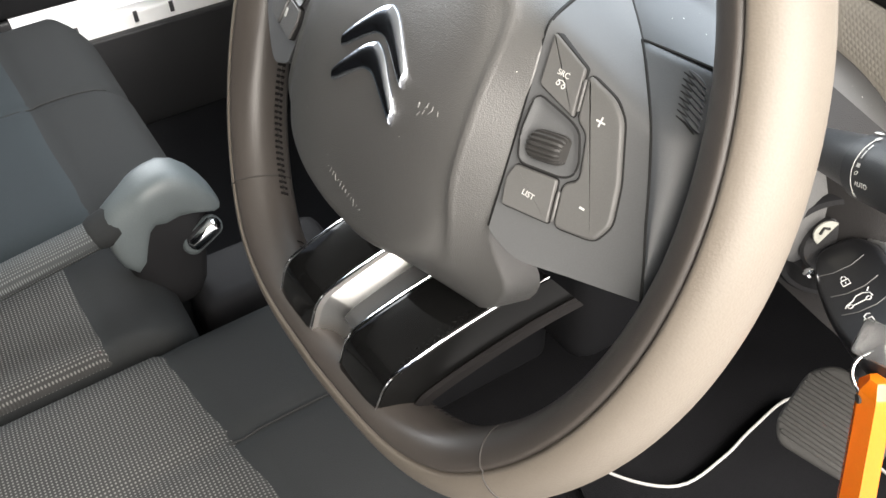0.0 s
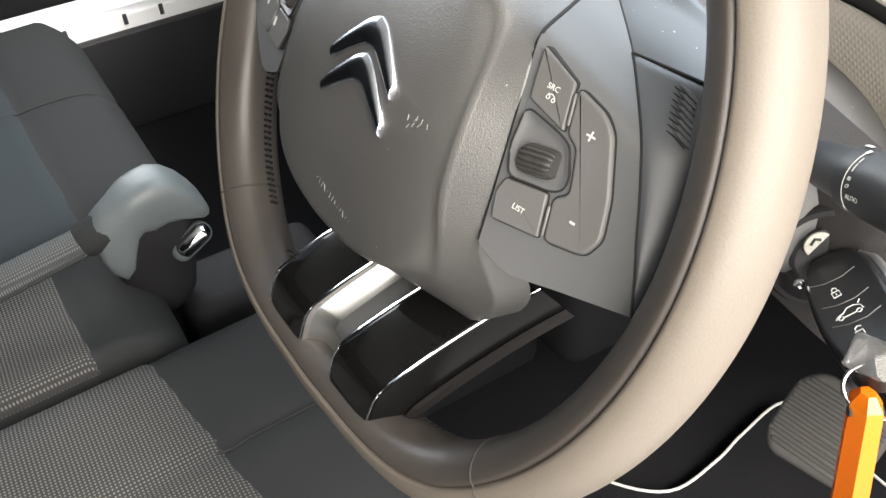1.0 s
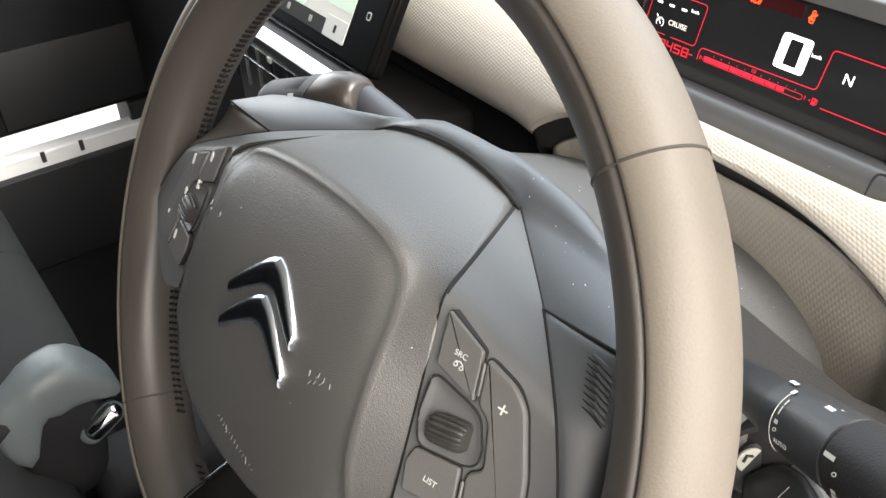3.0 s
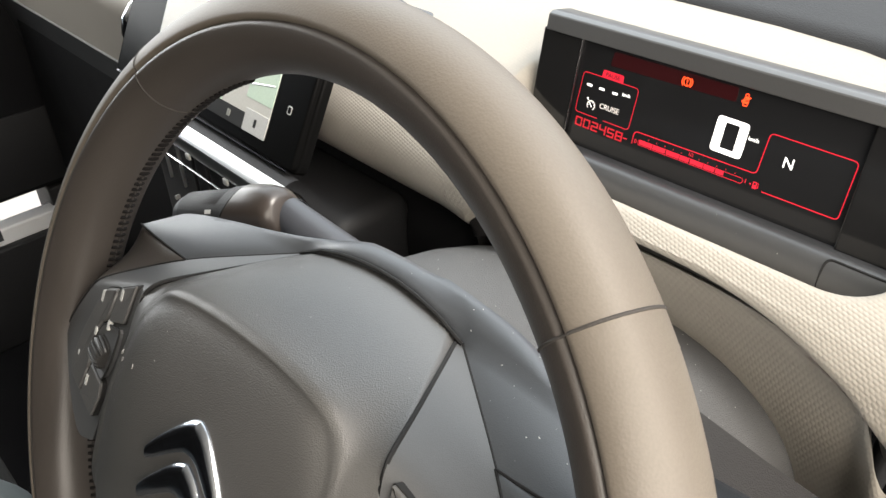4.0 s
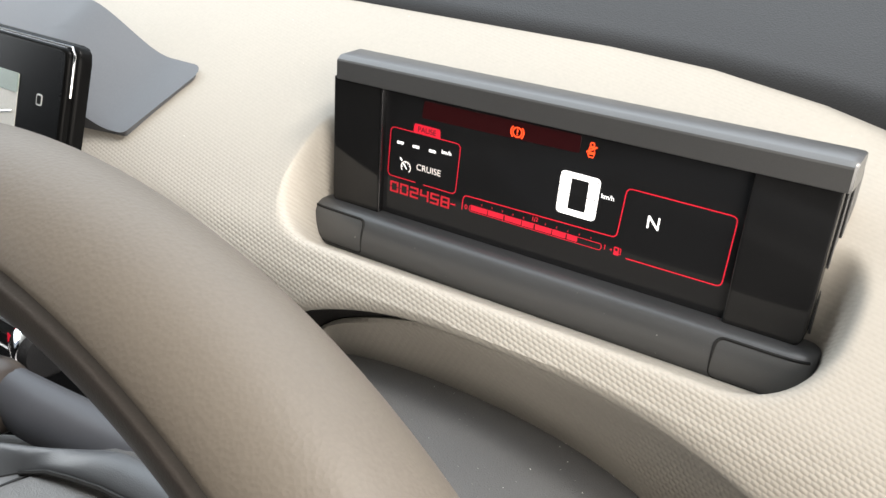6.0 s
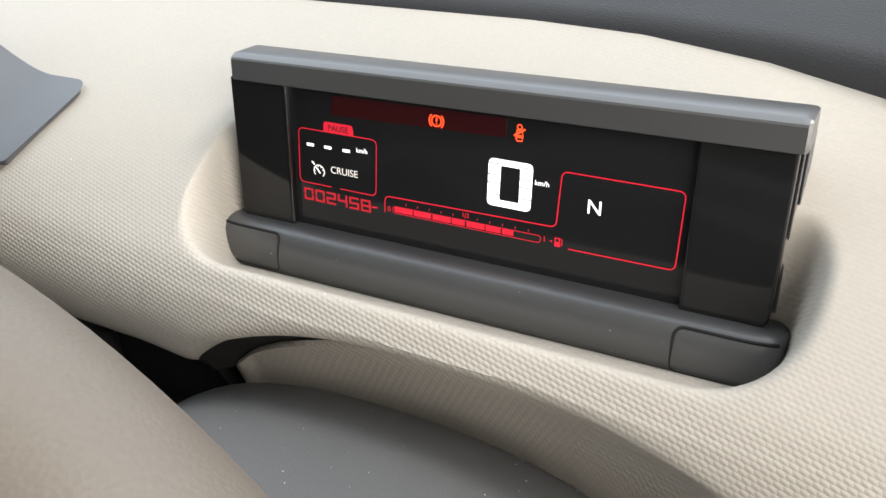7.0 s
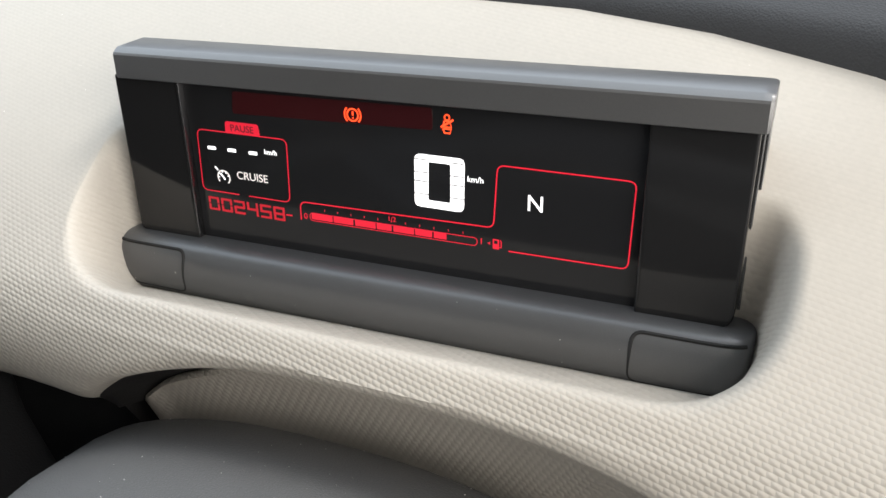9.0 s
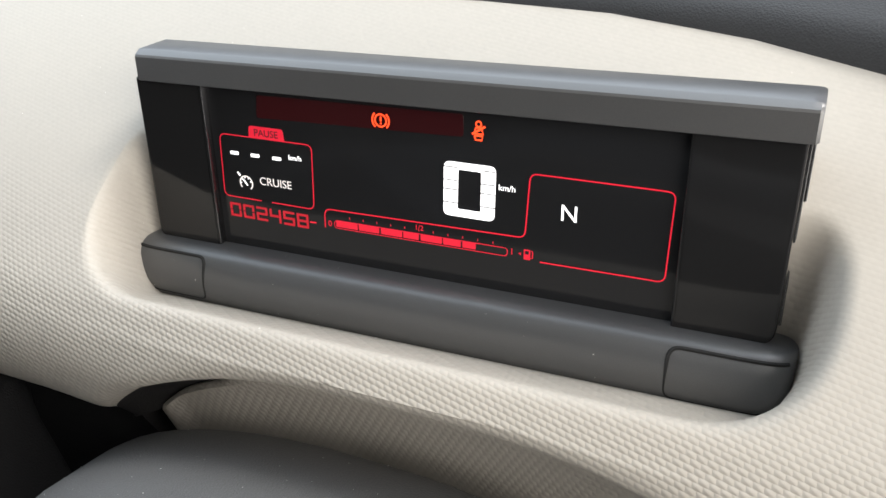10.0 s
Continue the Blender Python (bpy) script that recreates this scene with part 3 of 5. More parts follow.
def spoke(side):
    raised = 0.011 if side < 0 else 0.0
    at = on_panel(side, raised, 0.0008 if side < 0 else 0.0)
    plain = on_panel(1, raised)
    wide = 0.005 if side < 0 else 0.0
    corner = 0.020 if side < 0 else 0.0

    def a1(u, v, h):
        return plain(u + wide * sstep(0.09, 0.115, u), v, h)

    left = eased([a1(0.0888, -0.0187, 0), a1(0.0842, 0.0025, 0), a1(0.0798, 0.0218, 0), a1(0.0750, 0.0426, 0), a1(0.0706, 0.0600, 0), turned(0.0600, 0.0300, 0.0690), turned(0.0428, 0.0600, 0.0797)], 7, 5)
    right = eased([a1(0.1520, -0.0100 + corner, 0), a1(0.1462, 0.0020 + 0.8 * corner, 0), a1(0.1395, 0.0140 + 0.6 * corner, 0), a1(0.1325, 0.0280 + 0.3 * corner, 0), a1(0.1225, 0.0455, 0), turned(0.0954, 0.0330, 0.0642), turned(0.0455, 0.0612, 0.0800)], 7, 5)
    foot_line = curve([a1(0.0888, -0.0187, 0), a1(0.0940, -0.0212, 0), a1(0.1060, -0.0228, 0), a1(0.1250, -0.0175 + 0.5 * corner, 0), a1(0.1520, -0.0100 + corner, 0)], 5)
    rows = []
    for i, (p, q) in enumerate(zip(left, right)):
        k = (1 - sstep(0, 12, i))
        row = []
        for j in range(21):
            w = j / 20
            base = p.lerp(q, w) + (foot_line[j] - left[0].lerp(right[0], w)) * k
            row.append((side * base.x, base.y, base.z))
        rows.append(row)
    sp = part("switch_panel", skirt(grid(rows), 0.012), BEZEL, wheel, "satin graphite switch panel", sharp=50)
    src = rounded([(0.0758, 0.0572), (0.0930, 0.0508), (0.0975, 0.0338), (0.0800, 0.0385)], 0.0012, 3)
    pm = rounded([(0.0946, 0.0503), (0.108, 0.0466), (0.1142, 0.0417), (0.1248, 0.0215), (0.1297, 0.0073), (0.1272, 0.0001), (0.1247, -0.0014), (0.1112, -0.0043),
                  (0.1062, 0.0118), (0.1110, 0.0152), (0.1046, 0.0313), (0.0992, 0.0335)], 0.003, 3)
    lst = rounded([(0.087, 0.0087), (0.1040, 0.0117), (0.1090, -0.0043), (0.0894, -0.0076), (0.0858, 0.0023)], 0.0012, 3)
    for nm, o, lab in (("button", src, "black button"), ("rocker_button", pm, "black curved rocker"), ("button", lst, "black button")):
        slope = 0.0014 if nm == "rocker_button" else 0.0006
        b = part(nm, plate(inset(o, 0.0001), 0.003, -0.0018 if slope > 0.001 else -0.0016, slope, at, 4), BUTTON, sp, lab, sharp=12)
        part("gap", plate(inset(o, -0.00042), 0.003, -0.0004, 0.0001, at), GAP, b)
    for (u0, v0), (u1, v1) in (((0.0946, 0.0492), (0.0985, 0.0352)), ((0.1066, 0.0098), (0.1106, -0.0041))):
        part("ridge", sweep([at(u0 + (u1 - u0) * k, v0 + (v1 - v0) * k, -0.0015) for k in (0.1, 0.13, 0.5, 0.87, 0.9)], [0.0003, 0.0007, 0.0007, 0.0007, 0.0003], 6), BUTTON, sp, "narrow ridge between the buttons")
    # dished well of the thumbwheel
    rec = rounded([(0.0815, 0.0350), (0.0970, 0.0322), (0.1022, 0.0302), (0.1078, 0.02), (0.1078, 0.0158), (0.1045, 0.0136), (0.0875, 0.0104), (0.0830, 0.0200)], 0.003, 3)
    rim = [[at(u, v, 0.001) for u, v in inset(rec, -0.0004)], [at(u, v, -0.0016) for u, v in inset(rec, -0.0004)], [at(u, v, -0.0015) for u, v in rec]]
    cu, cv = 0.0945, 0.0220
    for k, h in ((0.9, -0.0008), (0.78, 0.0002), (0.6, 0.0006), (0.35, 0.0008), (0.1, 0.0008)):
        rim.append([at(cu + (u - cu) * k, cv + (v - cv) * k, -0.0006 + 0.4 * h) for u, v in rec])
    part("thumbwheel_well", grid(rim, wrap_v=True, caps=True), BEZEL, sp, "dished well round the thumbwheel")
    part("well_edge", sweep([at(u, v, -0.0013) for u, v in inset(rec, -0.0006) + inset(rec, -0.0006)[:1]], 0.0005, 6), GAP, sp)
    rings = []
    for i in range(13):
        t = i / 12
        k = 1 - 0.22 * (2 * t - 1) ** 6
        ring = []
        for j in range(80):
            a = 2 * math.pi * j / 80
            r = 0.0050 * k * (1 + 0.13 * (1 if j % 5 < 3 else -0.8))
            u, v = 0.0890 + 0.0132 * t, 0.0190 + 0.0030 * t
            ring.append(at(u + r * math.cos(a) * 0.2, v - r * math.cos(a), -0.0016 - r * 0.85 * math.sin(a)))
        rings.append(ring)
    part("thumbwheel", grid(rings, wrap_v=True, caps=True), THUMB, sp, "ribbed black thumbwheel", sharp=20)
    part("pad_joint", sweep([(side * (p.x - 0.0008), p.y + 0.0012, p.z) for p in left], 0.0011, 6), GAP, wheel, "dark joint beside the airbag cover")
    # leather-covered arm that joins the panel to the rim: a front sheet and a rounded body behind it
    inner = [Vector((side * q.x, q.y - 0.0003, q.z)) for q in right[:36]]
    rows = []
    for i, q in enumerate(inner):
        t = i / 35
        end = Vector((side * (0.158 - 0.012 * t * t), 0.026 + 0.009 * t, -0.030 + 0.088 * t))
        row = []
        for j in range(13):
            w = j / 12
            p = q.lerp(end, w)
            bulge = 0.0026 * math.sin(math.pi * w) ** 0.6 * sstep(0, 0.25, t)
            row.append((p.x, p.y - bulge, p.z))
        rows.append(row)
    part("spoke_arm", skirt(grid(rows), 0.020), SPOKE_SKIN if side > 0 else LEATHER_DARK, wheel, "dark grey spoke arm" if side > 0 else "dark leather-covered spoke arm", sharp=70)
    part("panel_joint", sweep([(p.x - side * 0.0003, p.y + 0.0001, p.z) for p in inner], 0.0006, 6), GAP, wheel)
    # slate shell over the top of the arm, back over the hub
    crest = [Vector((side * q.x, q.y, q.z)) for q in right[35:]]
    ridge = ([(0.030, 0.0695, 0.0940), (0.070, 0.0690, 0.0880), (0.102, 0.0655, 0.0770), (0.138, 0.0600, 0.0660)] if side > 0 else
             [(-0.026, 0.0695, 0.0905), (-0.064, 0.0675, 0.0785), (-0.095, 0.0610, 0.0715), (-0.138, 0.0560, 0.0625)])
    back = curve(ridge, 5)
    front_end, rim_end = Vector((side * 0.146, 0.0345, 0.0590)), Vector((side * 0.142, 0.0540, 0.0660))
    n = len(back)
    rows = []
    for k, a in enumerate(crest):
        w = k / (len(crest) - 1)
        b = front_end.lerp(rim_end, w)
        row = []
        for j in range(n):
            t = j / (n - 1)
            p = a.lerp(b, t)
            lift = math.sin(math.pi * t) ** 0.7 * (1 - 0.3 * t)
            row.append(Vector((p.x, p.y - 0.0014 * lift * (1 - 0.4 * w), p.z + 0.0055 * lift * (0.08 + 0.92 * w))))
        rows.append(row)
    top = rows[-1]
    seam_row = rows[0]
    groove = [Vector((side * x, y, z)) for x, z, y in ((0.0, 0.0872, 0.0610), (0.012, 0.0868, 0.0608), (0.024, 0.0855, 0.0600), (0.036, 0.0830, 0.0600))]
    far = [Vector((0, 0.0700, 0.0935)), Vector((side * 0.008, 0.0700, 0.0935)), Vector((side * 0.016, 0.0698, 0.0932)), Vector((side * 0.023, 0.0697, 0.0932 if side > 0 else 0.0915))]
    shell = []
    for p, q in zip(groove + top, far + back):
        hem = [p + Vector((0, 0.004, -0.006))] if p in groove else []
        shell.append((hem or [p]) + [p.lerp(q, w) + Vector((0, -0.0010, 0.0016)) * math.sin(math.pi * w) for w in (0.0, 0.25, 0.5, 0.75, 1.0)] + [q + Vector((0, 0.004, -0.0025)), q + Vector((0, 0.010, -0.0140))])
    bm = grid(rows)
    tmp = bpy.data.meshes.new("shell")
    extra = grid(shell)
    extra.to_mesh(tmp)
    extra.free()
    bm.from_mesh(tmp)
    bpy.data.meshes.remove(tmp)
    bmesh.ops.remove_doubles(bm, verts=bm.verts, dist=0.00005)
    part("spoke_shoulder", bm, SPOKE_SKIN, wheel, "smooth slate shell over the spoke and hub", sharp=70)
    part("shoulder_seam", sweep([p + Vector((0, -0.0002, 0.0001)) for p in seam_row], 0.0006, 6), GAP, wheel)
    part("crest_joint", sweep([p + Vector((-side * 0.0003, 0.0002, 0)) for p in crest], 0.0005, 6), GAP, wheel)
    part("cover_groove", sweep([p + Vector((0, -0.0006, 0.0002)) for p in groove + top[:1]], 0.0008, 6), GAP, wheel)
    for i in range(8 if side > 0 else 0):
        x, z = 0.1262 + 0.0011 * i, 0.0556 - 0.0019 * i

        def lay(dx, dz, lift):
            return (x + dx, -0.0619 + 0.435 * (x + dx) + 0.64 * (z + dz) - lift, z + dz)

        seg = sweep([lay(0.0, 0.0, -0.0002), lay(0.003, -0.0008, 0.0002), lay(0.006, -0.0020, 0.0005), lay(0.0085, -0.0032, 0.0)], [0.0004, 0.0009, 0.0011, 0.0006], 6)
        part("leather_gather", seg, SPOKE_SKIN, wheel, "gathered leather where the spoke meets the rim")
        crease = sweep([lay(-0.0008, -0.0010, 0.0002), lay(0.003, -0.0018, 0.0006), lay(0.0078, -0.0040, 0.0006)], [0.0002, 0.0004, 0.0003], 5)
        part("gather_crease", crease, GAP, wheel, "dark crease between the gathers")
    if side < 0:
        for u, v, du, dv in ((0.0885, 0.0490, 0.0014, 0.0024), (0.1100, 0.0420, 0.0014, 0.0026), (0.0950, 0.0330, 0.0012, 0.0022), (0.1080, 0.0260, 0.0012, 0.0020), (0.1220, 0.0105, 0.0010, 0.0012), (0.1020, 0.0180, 0.0018, 0.0028), (0.1040, 0.0040, 0.0014, 0.0024)):
            part("button_mark", plate(rounded([(u - du, v - dv), (u + du, v - dv), (u + du, v + dv), (u - du, v + dv)], 0.0005, 2), 0.0, -0.0019, 0.0001, at, 1), WHITE_INK, sp, "small white mark")
    return at


AT = spoke(1)
spoke(-1)
cover = rounded([(-0.060, 0.0700), (0.0, 0.0800), (0.060, 0.0760), (0.102, 0.0620), (0.142, 0.0500), (0.130, 0.004), (0.055, -0.035), (-0.055, -0.035), (-0.130, 0.004), (-0.142, 0.0460), (-0.102, 0.0580)], 0.02, 5)
part("rear_cover", plate(cover, 0.098, 0.060, 0.008, lambda u, v, h: (u, h, v), 5), SHROUD, wheel, "charcoal rear cover of the hub", sharp=60)


def flat_text(text, u, v, size, lab):
    p = Vector(AT(u, v, -0.0018))
    du, dv = Vector(AT(u + 0.01, v, -0.0018)) - p, Vector(AT(u, v + 0.01, -0.0018)) - p
    x = du.normalized()
    n = du.cross(dv).normalized()
    y = n.cross(x)
    m = Matrix.Translation(p) @ Matrix((x, y, n)).transposed().to_4x4()
    letters("lettering", text, size, WHITE_INK, wheel, m, lab)


flat_text("SRC", 0.0868, 0.0458, 0.0030, "white printed letters")
flat_text("LIST", 0.0974, 0.0012, 0.0031, "white printed letters")
flat_text("+", 0.1076, 0.0371, 0.0080, "white plus sign")
flat_text("-", 0.1176, 0.0084, 0.0090, "white minus sign")
for a, b in ((0.0858, 0.0871), (0.0882, 0.0895)):
    p = [AT((a + b) / 2 + (b - a) / 2 * math.cos(radians(d)), 0.0424 + 0.0007 * math.sin(radians(d)) - 0.15 * (a - 0.0842), -0.0018) for d in range(0, 361, 30)]
    part("handset_mark", sweep(p, 0.0002, 5), WHITE_INK, wheel, "white handset mark")
part("handset_mark", sweep([AT(0.0860, 0.0432, -0.0018), AT(0.0877, 0.0436, -0.0018), AT(0.0892, 0.0428, -0.0018)], 0.0002, 5), WHITE_INK, wheel, "white handset mark")

# lower spoke: two gloss black wings round a silver channel
WING = curve([(0.058, -0.060, 0), (0.040, -0.074, 0), (0.022, -0.092, 0), (0.0095, -0.107, 0), (0.0015, -0.118, 0), (-0.0005, -0.1225, 0), (-0.001, -0.130, 0), (0.0015, -0.142, 0), (0.005, -0.1555, 0), (0.010, -0.163, 0)], 5)


def wing_x(z):
    return 0.0075 + 0.28 * (z + 0.12)


def wing_strip(side, cols, k0=0):
    return grid([[(wing_x(p.y) + side * x, p.x + d, p.y - 0.55 * max(0, d)) for x, d in cols] for p in WING[k0:]])


for side in (-1, 1):
    w = part("lower_spoke_wing", wing_strip(side, ((0.0155, 0.012), (0.0160, 0.003), (0.0175, 0.0006), (0.020, 0.0), (0.046, 0.0), (0.0530, 0.0006), (0.0545, 0.0018))), GLOSS, wheel, "gloss black lower spoke", sharp=25)
    part("wing_side", wing_strip(side, ((0.0546, 0.0020), (0.0560, 0.0060), (0.0575, 0.0130), (0.0585, 0.0200))), GLOSS_FLANK, w, "black flank of the lower spoke")
    part("wing_return", wing_strip(side, ((0.0580, 0.0185), (0.0600, 0.0172), (0.0618, 0.0185), (0.0622, 0.0230))), THREAD, w, "leather edge of the lower spoke")
    for x, d in ((0.0163, 0.0014), (0.0545, 0.0014)):
        part("chrome_edge", sweep([(wing_x(p.y) + side * x, p.x + d - 0.0009, p.y) for p in WING[:-8]], 0.0005, 6), CHROME, w, "thin chrome edge")
part("channel", grid([[(wing_x(p.y) + x, p.x + d, p.y - 0.3 * d) for x, d in ((-0.0155, 0.001), (-0.0150, 0.004), (-0.0085, 0.0105), (-0.004, 0.012), (0.006, 0.012), (0.0120, 0.0095), (0.0150, 0.004), (0.0155, 0.001))] for p in WING]), SILVER, wheel, "satin silver channel in the lower spoke", sharp=30)
part("channel_insert", grid([[(wing_x(p.y) + x, p.x + d, p.y - 0.3 * d) for x, d in ((-0.0035, 0.0112), (-0.002, 0.0085), (0.0145, 0.0060))] for p in WING[:28]]), SHROUD, wheel, "dark insert in the lower spoke")
part("hub", sweep([(0, 0.020, -0.008), (0, 0.06, -0.004), (0, 0.10, 0.0)], [0.045, 0.046, 0.045], 28), SEAT_SEAM, wheel)
# hand stitching on the inner side of the rim: a sunken seam with two rows of slanted stitches
bm = bmesh.new()


def add_tube(pts, r):
    tmp = sweep(pts, r, 5)
    me = bpy.data.meshes.new("tmp")
    tmp.to_mesh(me)
    tmp.free()
    bm.from_mesh(me)
    bpy.data.meshes.remove(me)


for deg0, deg1, n in ((112, 226, 88),):
    for i in range(n):
        th = radians(deg0 + (deg1 - deg0) * i / (n - 1))
        d = abs((math.degrees(th) + 180) % 360 - 180)
        arm = max(math.exp(-((d - 8) / 16) ** 2), math.exp(-((180 - d - 8) / 16) ** 2))
        k = 1.014 + 0.22 * arm * 0.95
        add_tube([rim_point(th + radians(0.16 * w), radians(197 + 8 * w), k - 0.022 * w * w) for w in (-1, -0.4, 0.4, 1)], 0.0010)
for deg0, deg1, n in ((-88, -58, 20), (-122, -92, 20)):
    for i in range(n):
        th = radians(deg0 + (deg1 - deg0) * i / (n - 1))
        add_tube([rim_point(th + radians(0.2 * w), radians(205 + 8 * w), 1.012 - 0.02 * w * w) for w in (-1, 0, 1)], 0.0006)
st = part("stitching", bm, THREAD, wheel, "grey hand stitching")
tagged(st, kind="stuff")
for deg0, deg1 in ((146, 226),):
    rings_p = []
    for i in range(50):
        th = radians(deg0 + (deg1 - deg0) * i / 49)
        d = abs((math.degrees(th) + 180) % 360 - 180)
        arm = max(math.exp(-((d - 8) / 16) ** 2), math.exp(-((180 - d - 8) / 16) ** 2))
        rings_p.append(rim_point(th, radians(197), 1.002 + 0.22 * arm * 0.95))
    part("stitched_seam", sweep(rings_p, 0.0009, 6), SEAM, wheel)

# ------------------------------------------------------------------ driver's display
UP, NOR, SO = Vector((0, 0.2306, 0.9730)), Vector((0, -0.9730, 0.2306)), Vector((0.0050, 0.2985, 0.6768))
SM = Matrix.Translation(SO) @ Matrix((Vector((1, 0, 0)), UP, NOR)).transposed().to_4x4()
cluster = empty("instrument_display", SM, "digital instrument display with red and white readings on the dashboard", "car display")


def slab(x0, x1, y0, y1, h0, h1, r=0.002, bevel=0.0012):
    return plate(rounded([(x0, y0), (x1, y0), (x1, y1), (x0, y1)], r, 3), h0, h1, bevel, lambda u, v, h: (u, v, h))


part("screen", slab(-0.093, 0.093, -0.047, 0.022, -0.012, 0.0, 0.001, 0.0004), SCREEN, cluster, "black display glass")
LEAN = 0.0105


def lofted(profile, ends, mid):
    """A moulded bar along x: a closed section, drawn in towards mid at the ends."""
    return grid([[(x, mid[1] + (v - mid[1]) * k + LEAN * x, mid[0] + (h - mid[0]) * k) for h, v in profile] for x, k in ends], wrap_v=True, caps=True)


def leaning(x0, x1, y0, y1, h0, h1, r, bevel):
    return plate(rounded([(x0, y0 + LEAN * x0), (x1, y0 + LEAN * x1), (x1, y1 + LEAN * x1), (x0, y1 + LEAN * x0)], r, 4), h0, h1, bevel, lambda u, v, h: (u, v, h))


part("side_cheek", leaning(-0.1090, -0.0798, -0.0437, 0.0200, -0.014, 0.0030, [0.004, 0.001, 0.001, 0.001], 0.0008), CHEEK, cluster, "gloss black side cheek")
part("side_cheek", leaning(0.0900, 0.1203, -0.0440, 0.0200, -0.014, 0.0030, [0.001, 0.006, 0.001, 0.001], 0.0008), CHEEK, cluster, "gloss black side cheek")
part("cheek_edge", leaning(-0.0798, -0.0794, -0.0425, 0.0190, 0.0, 0.0032, 0.0001, 0.0001), CHEEK_EDGE, cluster, "narrow metal edge of the cheek")
for x0, h0 in ((0.1203, -0.0040), (0.1212, -0.0090)):
    part("layer_edge", leaning(x0, x0 + 0.0010, -0.040, 0.0195, h0 - 0.004, h0, 0.0002, 0.0003), HOUSING, cluster, "narrow bright edge of the stacked panes")
hood_section = [(0.0046, 0.0192), (0.0050, 0.0194), (0.0050, 0.0278), (0.0046, 0.0286), (0.0026, 0.0300), (0.0018, 0.0303), (-0.0120, 0.0310), (-0.0140, 0.0302), (-0.0150, 0.0280), (-0.0150, 0.0192)]
part("hood", lofted(hood_section, ((-0.1064, 0.90), (-0.1058, 0.985), (-0.1050, 1.0), (0.1192, 1.0), (0.1216, 0.985), (0.1226, 0.92)), (-0.004, 0.0245)), HOOD, cluster, "dark grey hood over the screen with a pale chamfer", sharp=25)
part("back", leaning(-0.105, 0.1222, -0.046, 0.024, -0.022, -0.012, 0.004, 0.003), HOUSING, cluster)
foot_section = [(p.x, p.y) for p in curve([(-0.016, -0.0430, 0), (0.002, -0.0428, 0), (0.0075, -0.0436, 0), (0.0105, -0.0456, 0), (0.0128, -0.0495, 0), (0.0140, -0.0550, 0), (0.0135, -0.0605, 0), (0.0105, -0.0665, 0), (0.0060, -0.0695, 0), (-0.016, -0.0700, 0)], 4)]
foot_ends = ((-0.1195, 0.52), (-0.1188, 0.66), (-0.1172, 0.80), (-0.1140, 0.915), (-0.1095, 0.98), (-0.104, 1.0), (0.112, 1.0), (0.1185, 0.98), (0.1230, 0.915), (0.1256, 0.80), (0.1268, 0.66), (0.1273, 0.52))
part("foot", lofted(foot_section, foot_ends, (-0.004, -0.0470)), HOUSING, cluster, "dark grey rounded foot of the display", sharp=30)


def foot_h(v):
    """How far the foot's face stands out at a height."""
    face = [(q, h) for h, q in foot_section if h > 0.002 and q > -0.069]
    for (q0, h0), (q1, h1) in zip(face, face[1:]):
        if q1 <= v <= q0:
            return h1 + (h0 - h1) * (v - q1) / max(1e-6, q0 - q1)
    return face[0][1] if v > face[0][0] else face[-1][1]


def end_k(x):
    for (x0, k0), (x1, k1) in zip(foot_ends, foot_ends[1:]):
        if x0 <= x <= x1:
            return k0 + (k1 - k0) * (x - x0) / (x1 - x0)
    return 0.5


def on_foot(x, v, lift):
    k = end_k(x)
    return (x, -0.0470 + (v + 0.0470) * k + LEAN * x, -0.004 + (foot_h(v) + lift + 0.004) * k)


for x0, x1 in ((-0.0815, -0.1190), (0.0915, 0.1268)):
    inner_side = rounded([(x1, -0.0455), (x0, -0.0455), (x0, -0.0622), (x1, -0.0622)], [0.0001, 0.0035, 0.0035, 0.0001], 5)
    line = dense(inner_side, 0.0015)
    line = [p for p in line if abs(p[0] - x1) > 0.0012]
    far = max(range(len(line)), key=lambda i: (Vector(line[i]) - Vector(line[i - 1])).length)
    line = line[far:] + line[:far]
    part("end_cap_gap", sweep([on_foot(x, v, -0.0001) for x, v in line], [0.0004 + 0.0003 * sstep(-0.058, -0.047, v) for x, v in line], 6), GAP, cluster, "fine gap round the end cap")


def mark(pts, material, name="segment", h=0.0003, lab=""):
    return part(name, plate(pts, 0.0001, h, 0.00003, lambda u, v, q: (u, v, q), 1), material, cluster, lab)


def rect(x0, y0, x1, y1, r=0.0002):
    return rounded([(x0, y0), (x1, y0), (x1, y1), (x0, y1)], r, 2)


def stroke(pts, w, material, name="line", lab=""):
    bm = sweep([(x, y, 0.0003) for x, y in pts], w / 2, 4, flat=0.3)
    return part(name, bm, material, cluster, lab)


def bend(pts, r=0.0025, n=4):
    """An open line with rounded corners."""
    out = [pts[0]]
    for a, p, b in zip(pts, pts[1:], pts[2:]):
        a, p, b = Vector(a), Vector(p), Vector(b)
        s, e = p + (a - p).normalized() * r, p + (b - p).normalized() * r
        out += [tuple(s * (1 - t) ** 2 + p * 2 * t * (1 - t) + e * t * t) for t in [j / n for j in range(n + 1)]]
    return out + [pts[-1]]


def word(text, x, y, size, material, lab, align="CENTER", squash=1.0):
    letters("lettering", text, size, material, cluster, pose(x, y, 0.0003), lab, align, squash=squash)


